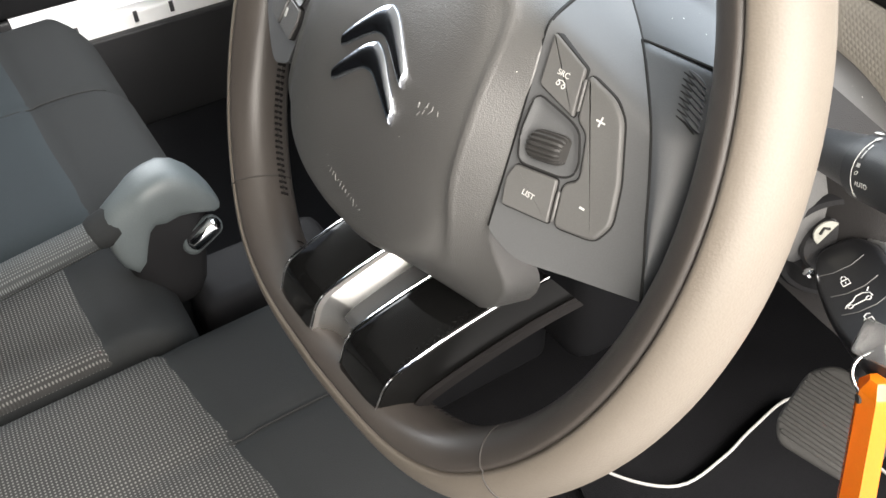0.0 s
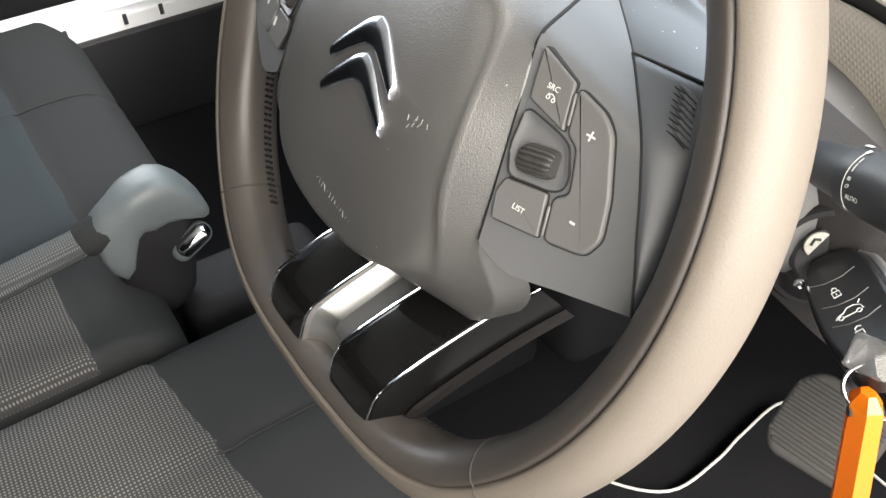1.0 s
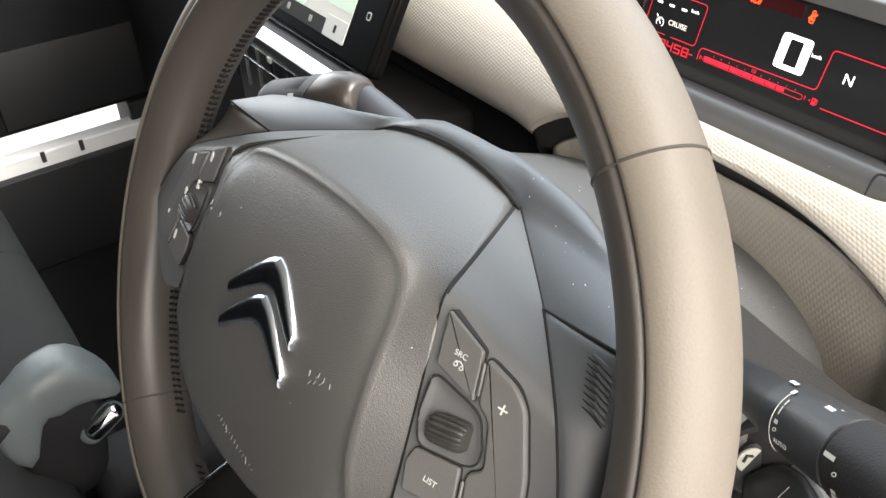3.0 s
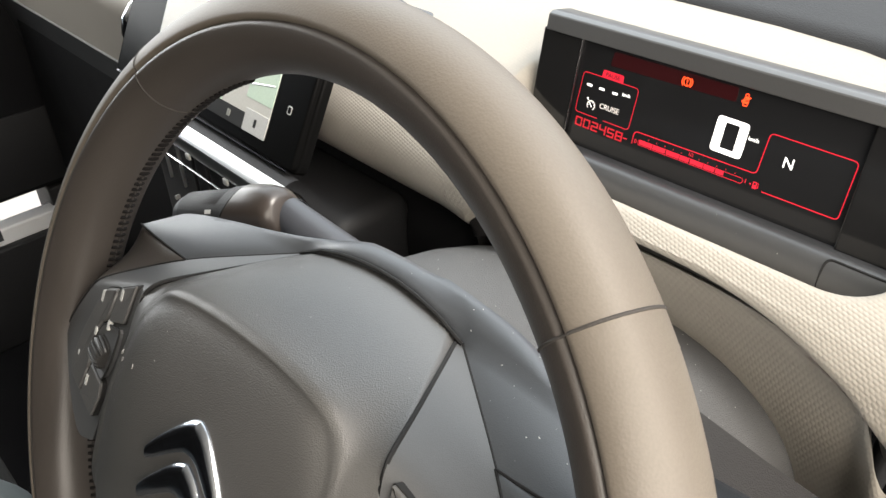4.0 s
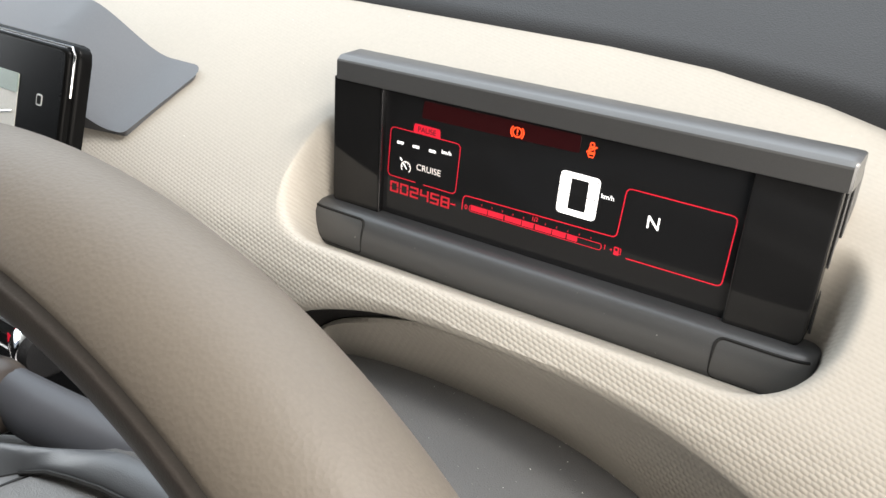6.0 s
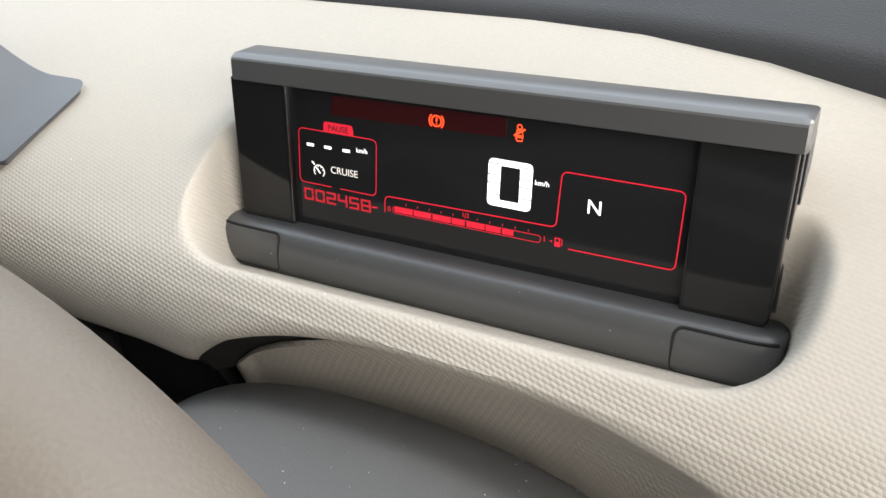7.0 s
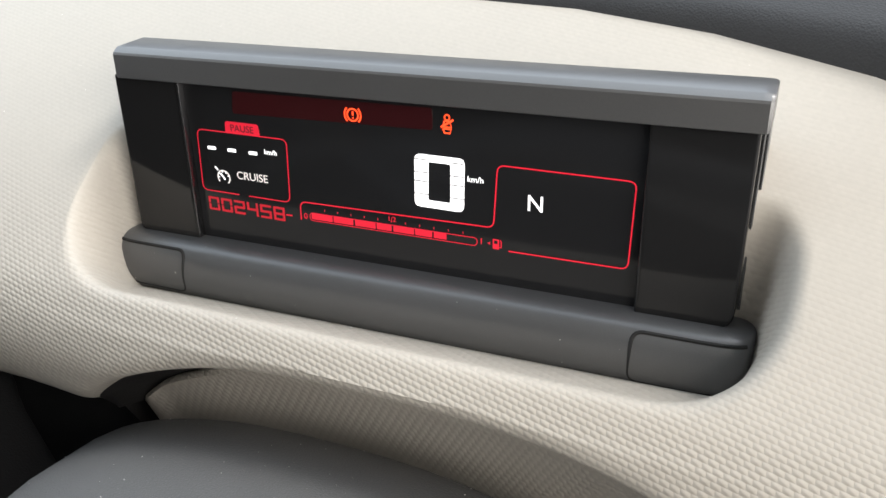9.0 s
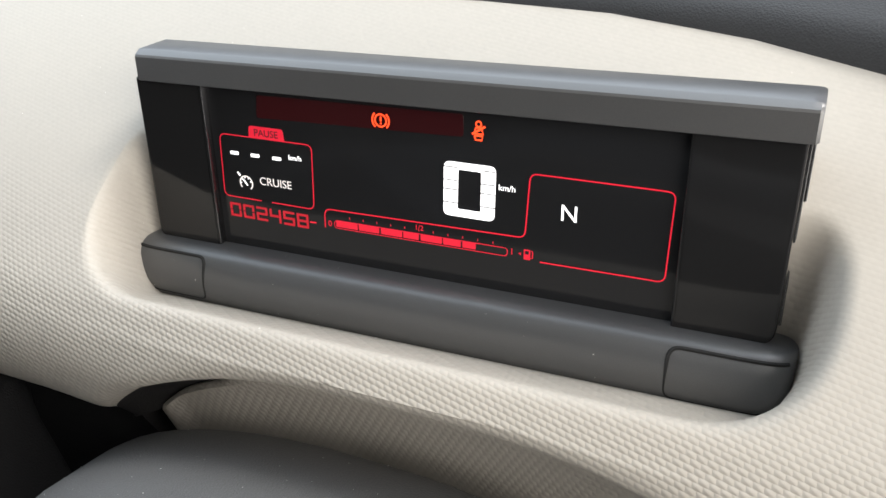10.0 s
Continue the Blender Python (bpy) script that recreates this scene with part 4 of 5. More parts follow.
# cruise box
stroke(bend([(-0.0605, -0.0238), (-0.0770, -0.0238), (-0.0760, 0.0003), (-0.0370, 0.0003), (-0.0380, -0.0238), (-0.0560, -0.0238)]), 0.00042, LED_RED, "cruise_frame", "thin red frame")
mark(rounded([(-0.0632, 0.0002), (-0.0482, 0.0002), (-0.0486, 0.0046), (-0.0628, 0.0046)], [0.0002, 0.0002, 0.001, 0.001], 3), LED_RED, "tab", lab="red tab")
word("PAUSE", -0.0557, 0.0022, 0.0036, GAP, "dark letters on the red tab")
for x in (-0.0704, -0.0614, -0.0521):
    mark(rect(x - 0.0018, -0.0071, x + 0.0018, -0.0059), LED_WHITE, "dash_segment", lab="white dash")
word("km/h", -0.0443, -0.0054, 0.0027, LED_WHITE, "white unit letters")
word("CRUISE", -0.0536, -0.0161, 0.0043, LED_SOFT, "white letters")
dial = [(-0.0665 + 0.0027 * math.cos(radians(a)), -0.0177 + 0.0027 * math.sin(radians(a))) for a in range(-50, 235, 15)]
stroke(dial, 0.0006, LED_SOFT, "speed_dial_icon", "white dial icon")
stroke([(-0.0660, -0.0186), (-0.0678, -0.0162)], 0.0006, LED_WHITE, "needle")
stroke([(-0.0700, -0.0138), (-0.0688, -0.0150)], 0.0007, LED_WHITE, "arrow")
for a in (20, 60, 100, 140, 180):
    c, s = math.cos(radians(a)), math.sin(radians(a))
    stroke([(-0.0665 + 0.0019 * c, -0.0177 + 0.0019 * s), (-0.0665 + 0.0025 * c, -0.0177 + 0.0025 * s)], 0.0004, LED_WHITE, "tick")

# odometer in seven-segment digits
SEG = {"0": "abcdef", "2": "abged", "4": "fgbc", "5": "afgcd", "8": "abcdefg"}


def digit(ch, x, y, w, h, t, material):
    bars = {"a": (x, y + h - t, x + w, y + h), "d": (x, y, x + w, y + t), "g": (x, y + h / 2 - t / 2, x + w, y + h / 2 + t / 2),
            "f": (x, y + h / 2 + 0.0002, x + t, y + h), "b": (x + w - t, y + h / 2 + 0.0002, x + w, y + h), "e": (x, y, x + t, y + h / 2 - 0.0002), "c": (x + w - t, y, x + w, y + h / 2 - 0.0002)}
    for s in SEG[ch]:
        mark(rect(*bars[s], 0.0002), material, "digit_segment", 0.0003 + 0.00002 * "abcdefg".index(s))


for i, ch in enumerate("002458"):
    digit(ch, -0.0752 + i * 0.0059, -0.0318, 0.0048, 0.0054, 0.00085, LED_LOW)
stroke([(-0.0402, -0.0290), (-0.0375, -0.0289)], 0.0006, LED_RED, "km_mark")

# fuel gauge frame, gear box
stroke(bend([(-0.0338, -0.0300), (-0.0336, -0.0228), (0.0414, -0.0215), (0.0426, 0.0006), (0.0872, 0.0007), (0.0866, -0.0288), (0.0468, -0.0292)]), 0.00048, LED_RED, "gauge_frame", "thin red frame line")
bar = rounded([(-0.0300, -0.0296), (0.0355, -0.0291), (0.0357, -0.0262), (-0.0298, -0.0266)], 0.0014, 4)
stroke(bar + [bar[0]], 0.0003, LED_RED, "fuel_bar_frame", "red outline of the fuel bar")
for x0, x1 in ((-0.0292, -0.0205), (-0.0200, -0.0120), (-0.0112, -0.0030), (-0.0025, 0.0033), (0.0041, 0.0120), (0.0125, 0.0189), (0.0196, 0.0243)):
    k = 0.0005 / 0.0655
    mark(rounded([(x0, -0.0291 + k * (x0 + 0.03)), (x1, -0.0291 + k * (x1 + 0.03)), (x1, -0.0267 + k * (x1 + 0.03)), (x0, -0.0267 + k * (x0 + 0.03))], 0.0003, 2), LED_RED, "fuel_segment", lab="red fuel bar segment")
for i in range(11):
    x = -0.0235 + i * 0.0054
    stroke([(x, -0.0254), (x, -0.0246)], 0.0003, LED_RED, "tick")
word("1/2", 0.0036, -0.0242, 0.0026, LED_RED, "small red figures")
word("0", -0.0317, -0.0283, 0.0032, LED_RED, "small red figure")
word("1", 0.0371, -0.0272, 0.0032, LED_RED, "small red figure")
mark(rect(0.0412, -0.0292, 0.0434, -0.0256), LED_RED, "fuel_pump_icon", lab="red fuel pump icon")
mark(rect(0.0417, -0.0272, 0.0429, -0.0260), GAP, "pump_window", 0.0004)
stroke([(0.0434, -0.0284), (0.0442, -0.0284), (0.0442, -0.0262), (0.0438, -0.0257)], 0.0004, LED_RED, "pump_hose")
mark([(0.0392, -0.0274), (0.0402, -0.0279), (0.0402, -0.0269)], LED_RED, "arrow")

# speed nought
outer = rounded([(0.0128, -0.0176), (0.0308, -0.0176), (0.0312, 0.0012), (0.0132, 0.0012)], 0.0022, 4)
inner = rounded([(0.0178, -0.0150), (0.0260, -0.0150), (0.0262, -0.0012), (0.0182, -0.0012)], 0.0007, 4)
rings = [[(u, v, 0.0001) for u, v in inner], [(u, v, 0.0004) for u, v in inner], [(u, v, 0.0004) for u, v in outer], [(u, v, 0.0001) for u, v in outer]]
part("speed_figure", grid(rings, wrap_v=True), LED_WHITE, cluster, "large white nought")
for y in (-0.0128, -0.0082, -0.0050, -0.0005):
    for x0, x1 in ((0.0129, 0.0181), (0.0262, 0.0311)):
        stroke([(x0, y), (x1, y)], 0.00032, GAP, "segment_gap").location.z = 0.0003
word("km/h", 0.0350, -0.0055, 0.0029, LED_WHITE, "white unit letters")
word("N", 0.0556, -0.0112, 0.0078, LED_WHITE, "white gear letter")

# warning lamps
ring = [(-0.0094 + 0.0021 * math.cos(radians(a)), 0.0121 + 0.0021 * math.sin(radians(a))) for a in range(0, 361, 18)]
stroke(ring, 0.0006, LED_BRIGHT, "brake_warning", "red brake warning light")
for a0 in (-48, 132):
    stroke([(-0.0094 + 0.0031 * math.cos(radians(a)), 0.0121 + 0.0031 * math.sin(radians(a))) for a in range(a0, a0 + 97, 12)], 0.0006, LED_BRIGHT, "brake_arc")
mark(rect(-0.0097, 0.0118, -0.0091, 0.0134), LED_BRIGHT, "mark")
mark(rect(-0.0097, 0.0108, -0.0091, 0.0113), LED_BRIGHT, "dot")
bx, by = 0.0252, 0.0122
stroke([(bx + 0.0009 * math.cos(radians(a)), by + 0.0024 + 0.0009 * math.sin(radians(a))) for a in range(0, 361, 30)], 0.0005, LED_BRIGHT, "seat_belt_warning", "red seat belt warning light")
stroke([(bx - 0.0009, by + 0.0012), (bx + 0.0009, by + 0.0012), (bx + 0.0015, by - 0.0008), (bx - 0.0015, by - 0.0008), (bx - 0.0009, by + 0.0012)], 0.0006, LED_BRIGHT, "belt_figure")
stroke([(bx - 0.0022, by - 0.0010), (bx + 0.0022, by + 0.0018)], 0.0007, LED_BRIGHT, "belt_strap")
stroke([(bx - 0.0014, by - 0.0014), (bx + 0.0014, by - 0.0014), (bx + 0.0010, by - 0.0028), (bx - 0.0010, by - 0.0028), (bx - 0.0014, by - 0.0014)], 0.0006, LED_BRIGHT, "belt_base")
mark(rounded([(-0.059, 0.0078), (0.020, 0.0098), (0.020, 0.0172), (-0.058, 0.0160)], 0.001, 2), LED_DIM, "dim_strip", 0.00015, "faint red glow")

# ------------------------------------------------------------------ seats
def cushion(name, x0, x1, y0, y1, z0, top, mat_mid, mat_edge, label, mid_y, slope, seam_x, corner):
    """A seat cushion: dark cloth body with rounded front corners, a cloth centre panel and a sewn fold."""
    ob = empty(name, pose((x0 + x1) / 2, (y0 + y1) / 2, z0), label, "car seat", "front seats")
    w, d, h = (x1 - x0) / 2, (y1 - y0) / 2, top - z0
    cx, cy = (x0 + x1) / 2, (y0 + y1) / 2
    sx = (seam_x - cx) / w if seam_x is not None else 9.0

    def surf(u, v, lift=0.0):
        x = u * w
        y = v * d * (1 - (corner * abs(u) ** 9 if v > 0 else 0))
        e = max(abs(u) ** 18, abs(v) ** 16)
        z = h * (1 - 0.13 * e) - 0.008 * (1 - u * u) + 0.006 * v
        z -= 0.0045 * math.exp(-((u - sx) * w / 0.007) ** 2)
        edge = mid_y + slope * (x + cx + 0.2)
        z -= 0.003 * math.exp(-((y + cy - edge) / 0.006) ** 2)
        return Vector((x, y, z + lift))

    us = [-1 + 2 * k / 72 for k in range(73)]
    rings = []
    for i in range(61):
        v = -1 + 2 * i / 60
        row = [surf(u, v) for u in us]
        a, b = row[0], row[-1]
        rings.append([(a.x, a.y, -0.1), (a.x, a.y, h * 0.5)] + row + [(b.x, b.y, h * 0.5), (b.x, b.y, -0.1)])
    rings.append([(p[0] * 0.985, p[1] + 0.006, min(p[2], h * 0.62)) for p in rings[-1]])
    rings.append([(p[0] * 0.98, p[1] - 0.02, -0.1) for p in rings[-1]])
    part("cushion", grid(rings), mat_edge, ob, sharp=70)
    rows = []
    for i in range(41):
        t = i / 40
        row = []
        for k in range(61):
            u = -0.985 + 1.97 * k / 60
            edge = (mid_y + slope * (u * w + cx + 0.2) - cy) / d
            if edge > 0:
                edge /= (1 - corner * abs(u) ** 9)
            v = -0.97 + (edge + 0.97) * t
            row.append(surf(u, v, 0.0016 - 0.0030 * (i == 40 or k in (0, 60))))
        rows.append(row)
    part("centre_panel", grid(rows), mat_mid, ob, "cloth centre panel", sharp=70)
    if seam_x is not None:
        part("sewn_fold", sweep([surf(sx, -0.9 + 1.82 * k / 40, 0.0016) for k in range(41)], 0.0008, 6), SEAT_SEAM, ob, "dark sewn fold")
    return ob


cushion("driver_seat", -0.2155, 0.235, -0.56, 0.030, 0.06, 0.320, SEAT_WEAVE, SEAT_DARK, "charcoal cloth driver's seat with a grey woven centre", -0.122, 0.17, -0.090, 0.26)
cushion("bench_seat", -0.385, -0.2165, -0.56, -0.090, 0.06, 0.319, SEAT_WEAVE, SEAT_DARK, "grey woven centre cushion between the seats", -0.157, 0.05, None, 0.10)
cushion("passenger_seat", -0.86, -0.387, -0.56, -0.03, 0.06, 0.318, SEAT_GREY, SEAT_DARK, "charcoal and slate cloth passenger seat", -0.115, 0.04, -0.640, 0.12)

# ------------------------------------------------------------------ handbrake
hb = empty("handbrake", pose(-0.31, -0.10, 0.35), "blue-grey handbrake lever with a chrome button", "handbrake")
part("shaft", sweep([(0, -0.20, -0.012), (0, -0.10, 0.004), (0, -0.03, 0.014), (0, -0.015, 0.016)], [0.0135, 0.0135, 0.0130, 0.0125], 20), GRIP_WEAVE, hb, "textured grey grip")
part("collar", sweep([(0, -0.036, 0.013), (0, -0.031, 0.0145), (0, -0.014, 0.018)], [0.0130, 0.0155, 0.0170], 20), SEAT_DARK, hb, "dark collar")
rings = []
for y, hx, zt, zb in ((-0.026, 0.012, 0.026, -0.010), (-0.021, 0.017, 0.033, -0.026), (-0.012, 0.0200, 0.039, -0.036), (-0.004, 0.0215, 0.044, -0.030), (0.001, 0.0225, 0.047, -0.014), (0.007, 0.0235, 0.0505, 0.003), (0.013, 0.0240, 0.0530, 0.009), (0.022, 0.0245, 0.0560, 0.006), (0.034, 0.025, 0.0570, 0.010), (0.046, 0.0245, 0.0520, 0.008), (0.056, 0.023, 0.042, 0.004), (0.064, 0.021, 0.029, 0.001), (0.069, 0.0175, 0.018, 0.002), (0.071, 0.012, 0.011, 0.004)):
    ring = []
    for k in range(40):
        t = 2 * math.pi * k / 40
        c, n = math.cos(t), math.sin(t)
        ring.append((hx * 0.9 * math.copysign(abs(c) ** 0.55, c), y, (zt + zb) / 2 + (zt - zb) / 2 * math.copysign(abs(n) ** 0.62, n)))
    rings.append(ring)
part("head", grid(rings, wrap_v=True, caps=True), HB_GREY, hb, "blue-grey head of the lever", sharp=50)
part("under_grip", grid([[(0.001 + hx * math.cos(t), (y0 + y1) / 2 + (y1 - y0) / 2 * math.sin(t), z) for t in [2 * math.pi * k / 32 for k in range(32)]]
                         for z, hx, y0, y1 in ((0.020, 0.017, -0.010, 0.058), (0.006, 0.0205, -0.012, 0.060), (-0.012, 0.0205, -0.016, 0.058), (-0.030, 0.0205, -0.018, 0.052), (-0.052, 0.020, -0.016, 0.048), (-0.070, 0.018, -0.010, 0.044), (-0.084, 0.013, -0.002, 0.036))], wrap_v=True, caps=True), DOOR, hb, "dark underside of the lever", sharp=60)
QB = Matrix.Translation((0.019, 0.048, -0.013)) @ Vector((0.0, 0.87, 0.50)).to_track_quat("X", "Z").to_matrix().to_4x4()


def capsule(half, r, grow):
    pts, rad = [], []
    for a in range(-90, 91, 15):
        pts.append(((half if a > 0 else -half if a < 0 else 0) + r * math.sin(radians(a)), 0, 0))
        rad.append(max(0.0005, r * math.cos(radians(a))) + grow)
    return sweep(pts, rad, 24)


part("button_collar", capsule(0.0110, 0.0095, 0.0010), HB_GREY, hb, "dark collar of the button", m=QB @ pose(-0.001, 0.001, 0.0))
part("button", capsule(0.0090, 0.0085, 0.0), CHROME, hb, "chrome release button", m=QB @ pose(0.002, -0.004, 0.003))
console = empty("centre_console", pose(-0.31, 0.12, 0.0), "black floor console between the front seats", "console")
part("body", box(-0.07, 0.085, -0.195, 0.18, 0.0, 0.20, 0.02, 4), DOOR, console)
part("gaiter", box(-0.04, 0.04, -0.195, -0.05, 0.195, 0.27, 0.016, 4), DOOR, console, "black gaiter under the handbrake")

# ------------------------------------------------------------------ passenger side
door = empty("door_1", pose(-1.09, 0.0, 0.0), "black passenger door standing ajar over a light sill", "car door", kind="structure")
part("door_panel", box(-0.05, 0.03, -0.55, 0.69, 0.228, 0.66, 0.012), DOOR, door)
part("panel_front_end", box(-0.05, 0.03, 0.225, 0.69, 0.10, 0.227, 0.004), BLACK, door)
part("panel_rear_end", box(-0.05, 0.03, -0.55, -0.106, 0.10, 0.227, 0.004), BLACK, door)
part("door_pull", box(0.032, 0.05, -0.10, 0.028, 0.366, 0.372, 0.002), SILVER, door, "silver line of the door pull")
part("door_pull", box(0.032, 0.05, -0.10, 0.034, 0.322, 0.330, 0.002), SILVER, door, "silver line of the door pull")
part("map_pocket", box(0.0305, 0.036, 0.04, 0.5, 0.24, 0.36, 0.002, 2), BLACK, door, "black moulded pocket")
sill = empty("door_sill", pose(-1.06, 0.0, 0.0), "light grey plastic door sill with dark slots", "door sill", kind="structure")
part("sill", box(-0.02, 0.012, -0.55, 0.69, 0.02, 0.196, 0.004), SILL, sill)
for y in (-0.02, 0.075, 0.135):
    part("slot", box(0.0115, 0.0135, y - 0.004, y + 0.003, 0.178, 0.1965, 0.0005, 1), HOUSING, sill)
part("sill_cover", box(0.013, 0.03, -0.55, 0.69, 0.0, 0.172, 0.004), BLACK, sill, "black lower sill cover")

# ------------------------------------------------------------------ centre screen and controls
TBM = Matrix.Translation((-0.321, 0.18, 0.597)) @ pose(0, 0, 0, 61.6, 0, 0)
tablet = empty("centre_touchscreen", TBM, "gloss black centre touchscreen with a pale map", "touchscreen")


def tslab(u0, u1, v0, v1, h0, h1, r=0.001, bevel=0.0002):
    return plate(rounded([(u0, v0), (u1, v0), (u1, v1), (u0, v1)], r, 3), h0, h1, bevel, lambda u, v, h: (u, v, h))


part("housing", tslab(-0.172, 0.103, 0.0, 0.131, -0.011, -0.003, 0.008, 0.003), TABLET_BLACK, tablet, "gloss black housing")
part("frame", tslab(-0.170, 0.101, 0.002, 0.129, -0.006, 0.001, 0.006, 0.002), TABLET_BLACK, tablet, "gloss black frame")
part("chrome_rim", sweep([(0.1015, 0.105, -0.002), (0.1015, 0.126, -0.002), (0.099, 0.1295, -0.002), (-0.168, 0.1295, -0.002)], 0.0007, 8), CHROME, tablet, "thin chrome rim")
scr = part("map", tslab(-0.110, 0.063, 0.012, 0.110, 0.0008, 0.0014), MAP_PALE, tablet, "pale map picture")
part("map_field", tslab(0.030, 0.063, 0.035, 0.066, 0.0012, 0.0017), MAP_GREEN, scr, "green map field")
part("map_field", tslab(-0.04, 0.000, 0.020, 0.05, 0.0012, 0.0017), MAP_GREEN, scr, "green map field")
part("menu_bar", tslab(-0.110, 0.034, 0.012, 0.024, 0.0012, 0.0019), GAP, scr, "dark menu row")
part("menu_tile", tslab(0.034, 0.063, 0.012, 0.028, 0.0012, 0.0019), WHITE_INK, scr, "white menu tile")
part("tile_glyph", tslab(0.047, 0.050, 0.017, 0.023, 0.0017, 0.0022), GAP, scr, "dark glyph on the white tile")
for u in (-0.09, -0.055, -0.02, 0.014):
    part("menu_glyph", tslab(u - 0.0022, u + 0.0022, 0.0155, 0.0205, 0.0017, 0.0022), MAP_DULL, scr, "small pale menu glyph")
part("lower_edge", sweep([(-0.168, 0.0012, 0.0006), (0.096, 0.0012, 0.0006)], 0.0005, 6), CHEEK_EDGE, tablet, "thin silver line along the lower edge")
part("status_bar", tslab(-0.110, 0.063, 0.100, 0.110, 0.0012, 0.0019), TEAL, scr, "grey-green status row")
for a, b in (((-0.08, 0.06), (0.06, 0.09)), ((0.0, 0.026), (0.03, 0.098)), ((-0.05, 0.03), (0.06, 0.05))):
    part("road", sweep([(a[0], a[1], 0.0018), (b[0], b[1], 0.0018)], 0.0007, 4, flat=0.3), SILVER, scr, "grey road on the map")
part("side_grip", sweep([(-0.1730, 0.024, -0.007), (-0.1745, 0.032, -0.006), (-0.1755, 0.045, -0.005), (-0.1745, 0.057, -0.006), (-0.1735, 0.065, -0.007)], [0.002, 0.0062, 0.0082, 0.0062, 0.002], 14), CHROME, tablet, "bright metal side of the screen")
part("icon", tslab(-0.1335, -0.1285, 0.112, 0.118, 0.0008, 0.0012, 0.0015), WHITE_INK, tablet, "small white touch mark")
for v in (0.040, 0.070, 0.100):
    part("icon", tslab(0.079, 0.084, v - 0.003, v + 0.003, 0.0008, 0.0012, 0.0015), WHITE_INK, tablet, "small white touch mark")
    part("icon_hole", tslab(0.0797, 0.0833, v - 0.0022, v + 0.0022, 0.001, 0.0013), TABLET_BLACK, tablet)

bar_o = empty("shortcut_bar", pose(-0.328, 0.166, 0.5815), "silver and black shortcut bar under the touchscreen", "control bar")
rings = [[(x, 0.012 + 0.015 * math.cos(a), 0.0 + 0.0135 * math.sin(a)) for a in [radians(d) for d in range(70, 291, 11)]] for x in (-0.105, 0.0, 0.112)]
part("back_cover", grid([r[:5] for r in rings]), BLACK, bar_o, "black top of the bar")
part("silver_strip", grid([r[4:9] for r in rings]), SILVER, bar_o, "satin silver strip")
part("key_face", grid([[(p[0], p[1] - 0.0005, p[2]) for p in r[8:]] for r in rings]), KEY_FACE, bar_o, "dark satin face with small marks")
for x in (-0.09, -0.055, -0.01, 0.046):
    part("key_mark", box(x - 0.003, x + 0.003, -0.0052, -0.003, -0.0085, -0.0035, 0.0008, 2), WHITE_INK, bar_o, "small white mark")
part("hazard_mark", plate([(0.090, -0.0085), (0.100, -0.0085), (0.095, 0.0)], 0.003, -0.0040, 0.0002, lambda u, v, h: (u, h, v)), LED_RED, bar_o, "red hazard triangle")
part("end_ring", sweep([(0.108, 0.003, -0.004), (0.117, 0.001, -0.005), (0.121, 0.0, -0.005)], [0.0140, 0.0160, 0.0152], 28), CHROME, bar_o, "chrome end ring")
part("end_disc", sweep([(0.112, 0.002, -0.005), (0.1225, 0.0, -0.005), (0.1235, 0.0, -0.005)], [0.0144, 0.0142, 0.0125], 28), BLACK, bar_o, "black end disc")
part("lower_trim", sweep([(-0.105, 0.0, -0.0235), (0.10, 0.0, -0.0235)], 0.0013, 8), CHROME, bar_o, "thin chrome line")

lower = empty("lower_dash", pose(0, 0.252, 0.3), "black lower dashboard with slatted air vents", "dashboard", kind="structure")
part("panel", box(-1.05, -0.125, 0.0, 0.2, -0.2, 0.262, 0.03, 5), DOOR, lower)
vent = empty("air_vent", pose(-0.36, 0.2, 0.535), "black slatted air vent under the shortcut bar", "air vent")
part("vent_frame", box(-0.12, 0.17, -0.01, 0.06, -0.11, 0.028, 0.012, 4), BLACK, vent)
for i in range(5):
    part("slat", box(-0.112 + 0.026 * i, -0.110 + 0.026 * i, -0.014, -0.011, -0.030, 0.018, 0.0008, 1), (BLACK, SILVER)[i in (1, 2)], vent, ("black vane", "bright vane")[i in (1, 2)])
part("vent_dial", sweep([(-0.080, -0.012, -0.048), (-0.080, -0.016, -0.048)], 0.0022, 10), WHITE_INK, vent, "small bright vent dial")
visor = empty("screen_rear_cover", pose(0, 0, 0), "dark smooth fin behind the touchscreen", "cover")
cov = dense(rounded([(-0.2100, 0.3047), (-0.43, 0.3047), (-0.43, 0.2450), (-0.2275, 0.2600)], [0.006, 0.01, 0.01, 0.002], 5), 0.004)


def fin_at(u, v, h):
    rise = 0.026 * sstep(-0.235, -0.300, u) * sstep(-0.004, 0.004, h)
    return (u, v, 0.6535 + 0.455 * (v - 0.262) + h + rise)


part("fin", sheet(cov, -0.012, 0.0035, -0.0024, fin_at, 14), COVER, visor, "slate smooth top of the fin")
part("edge_strip", sweep([fin_at(u, v, -0.009) for u, v in ((-0.34, 0.2528), (-0.2400, 0.2592), (-0.2285, 0.2606), (-0.2220, 0.2760), (-0.2118, 0.3020))], 0.0016, 8), BLACK, visor, "dark rubber strip under the fin's edge")

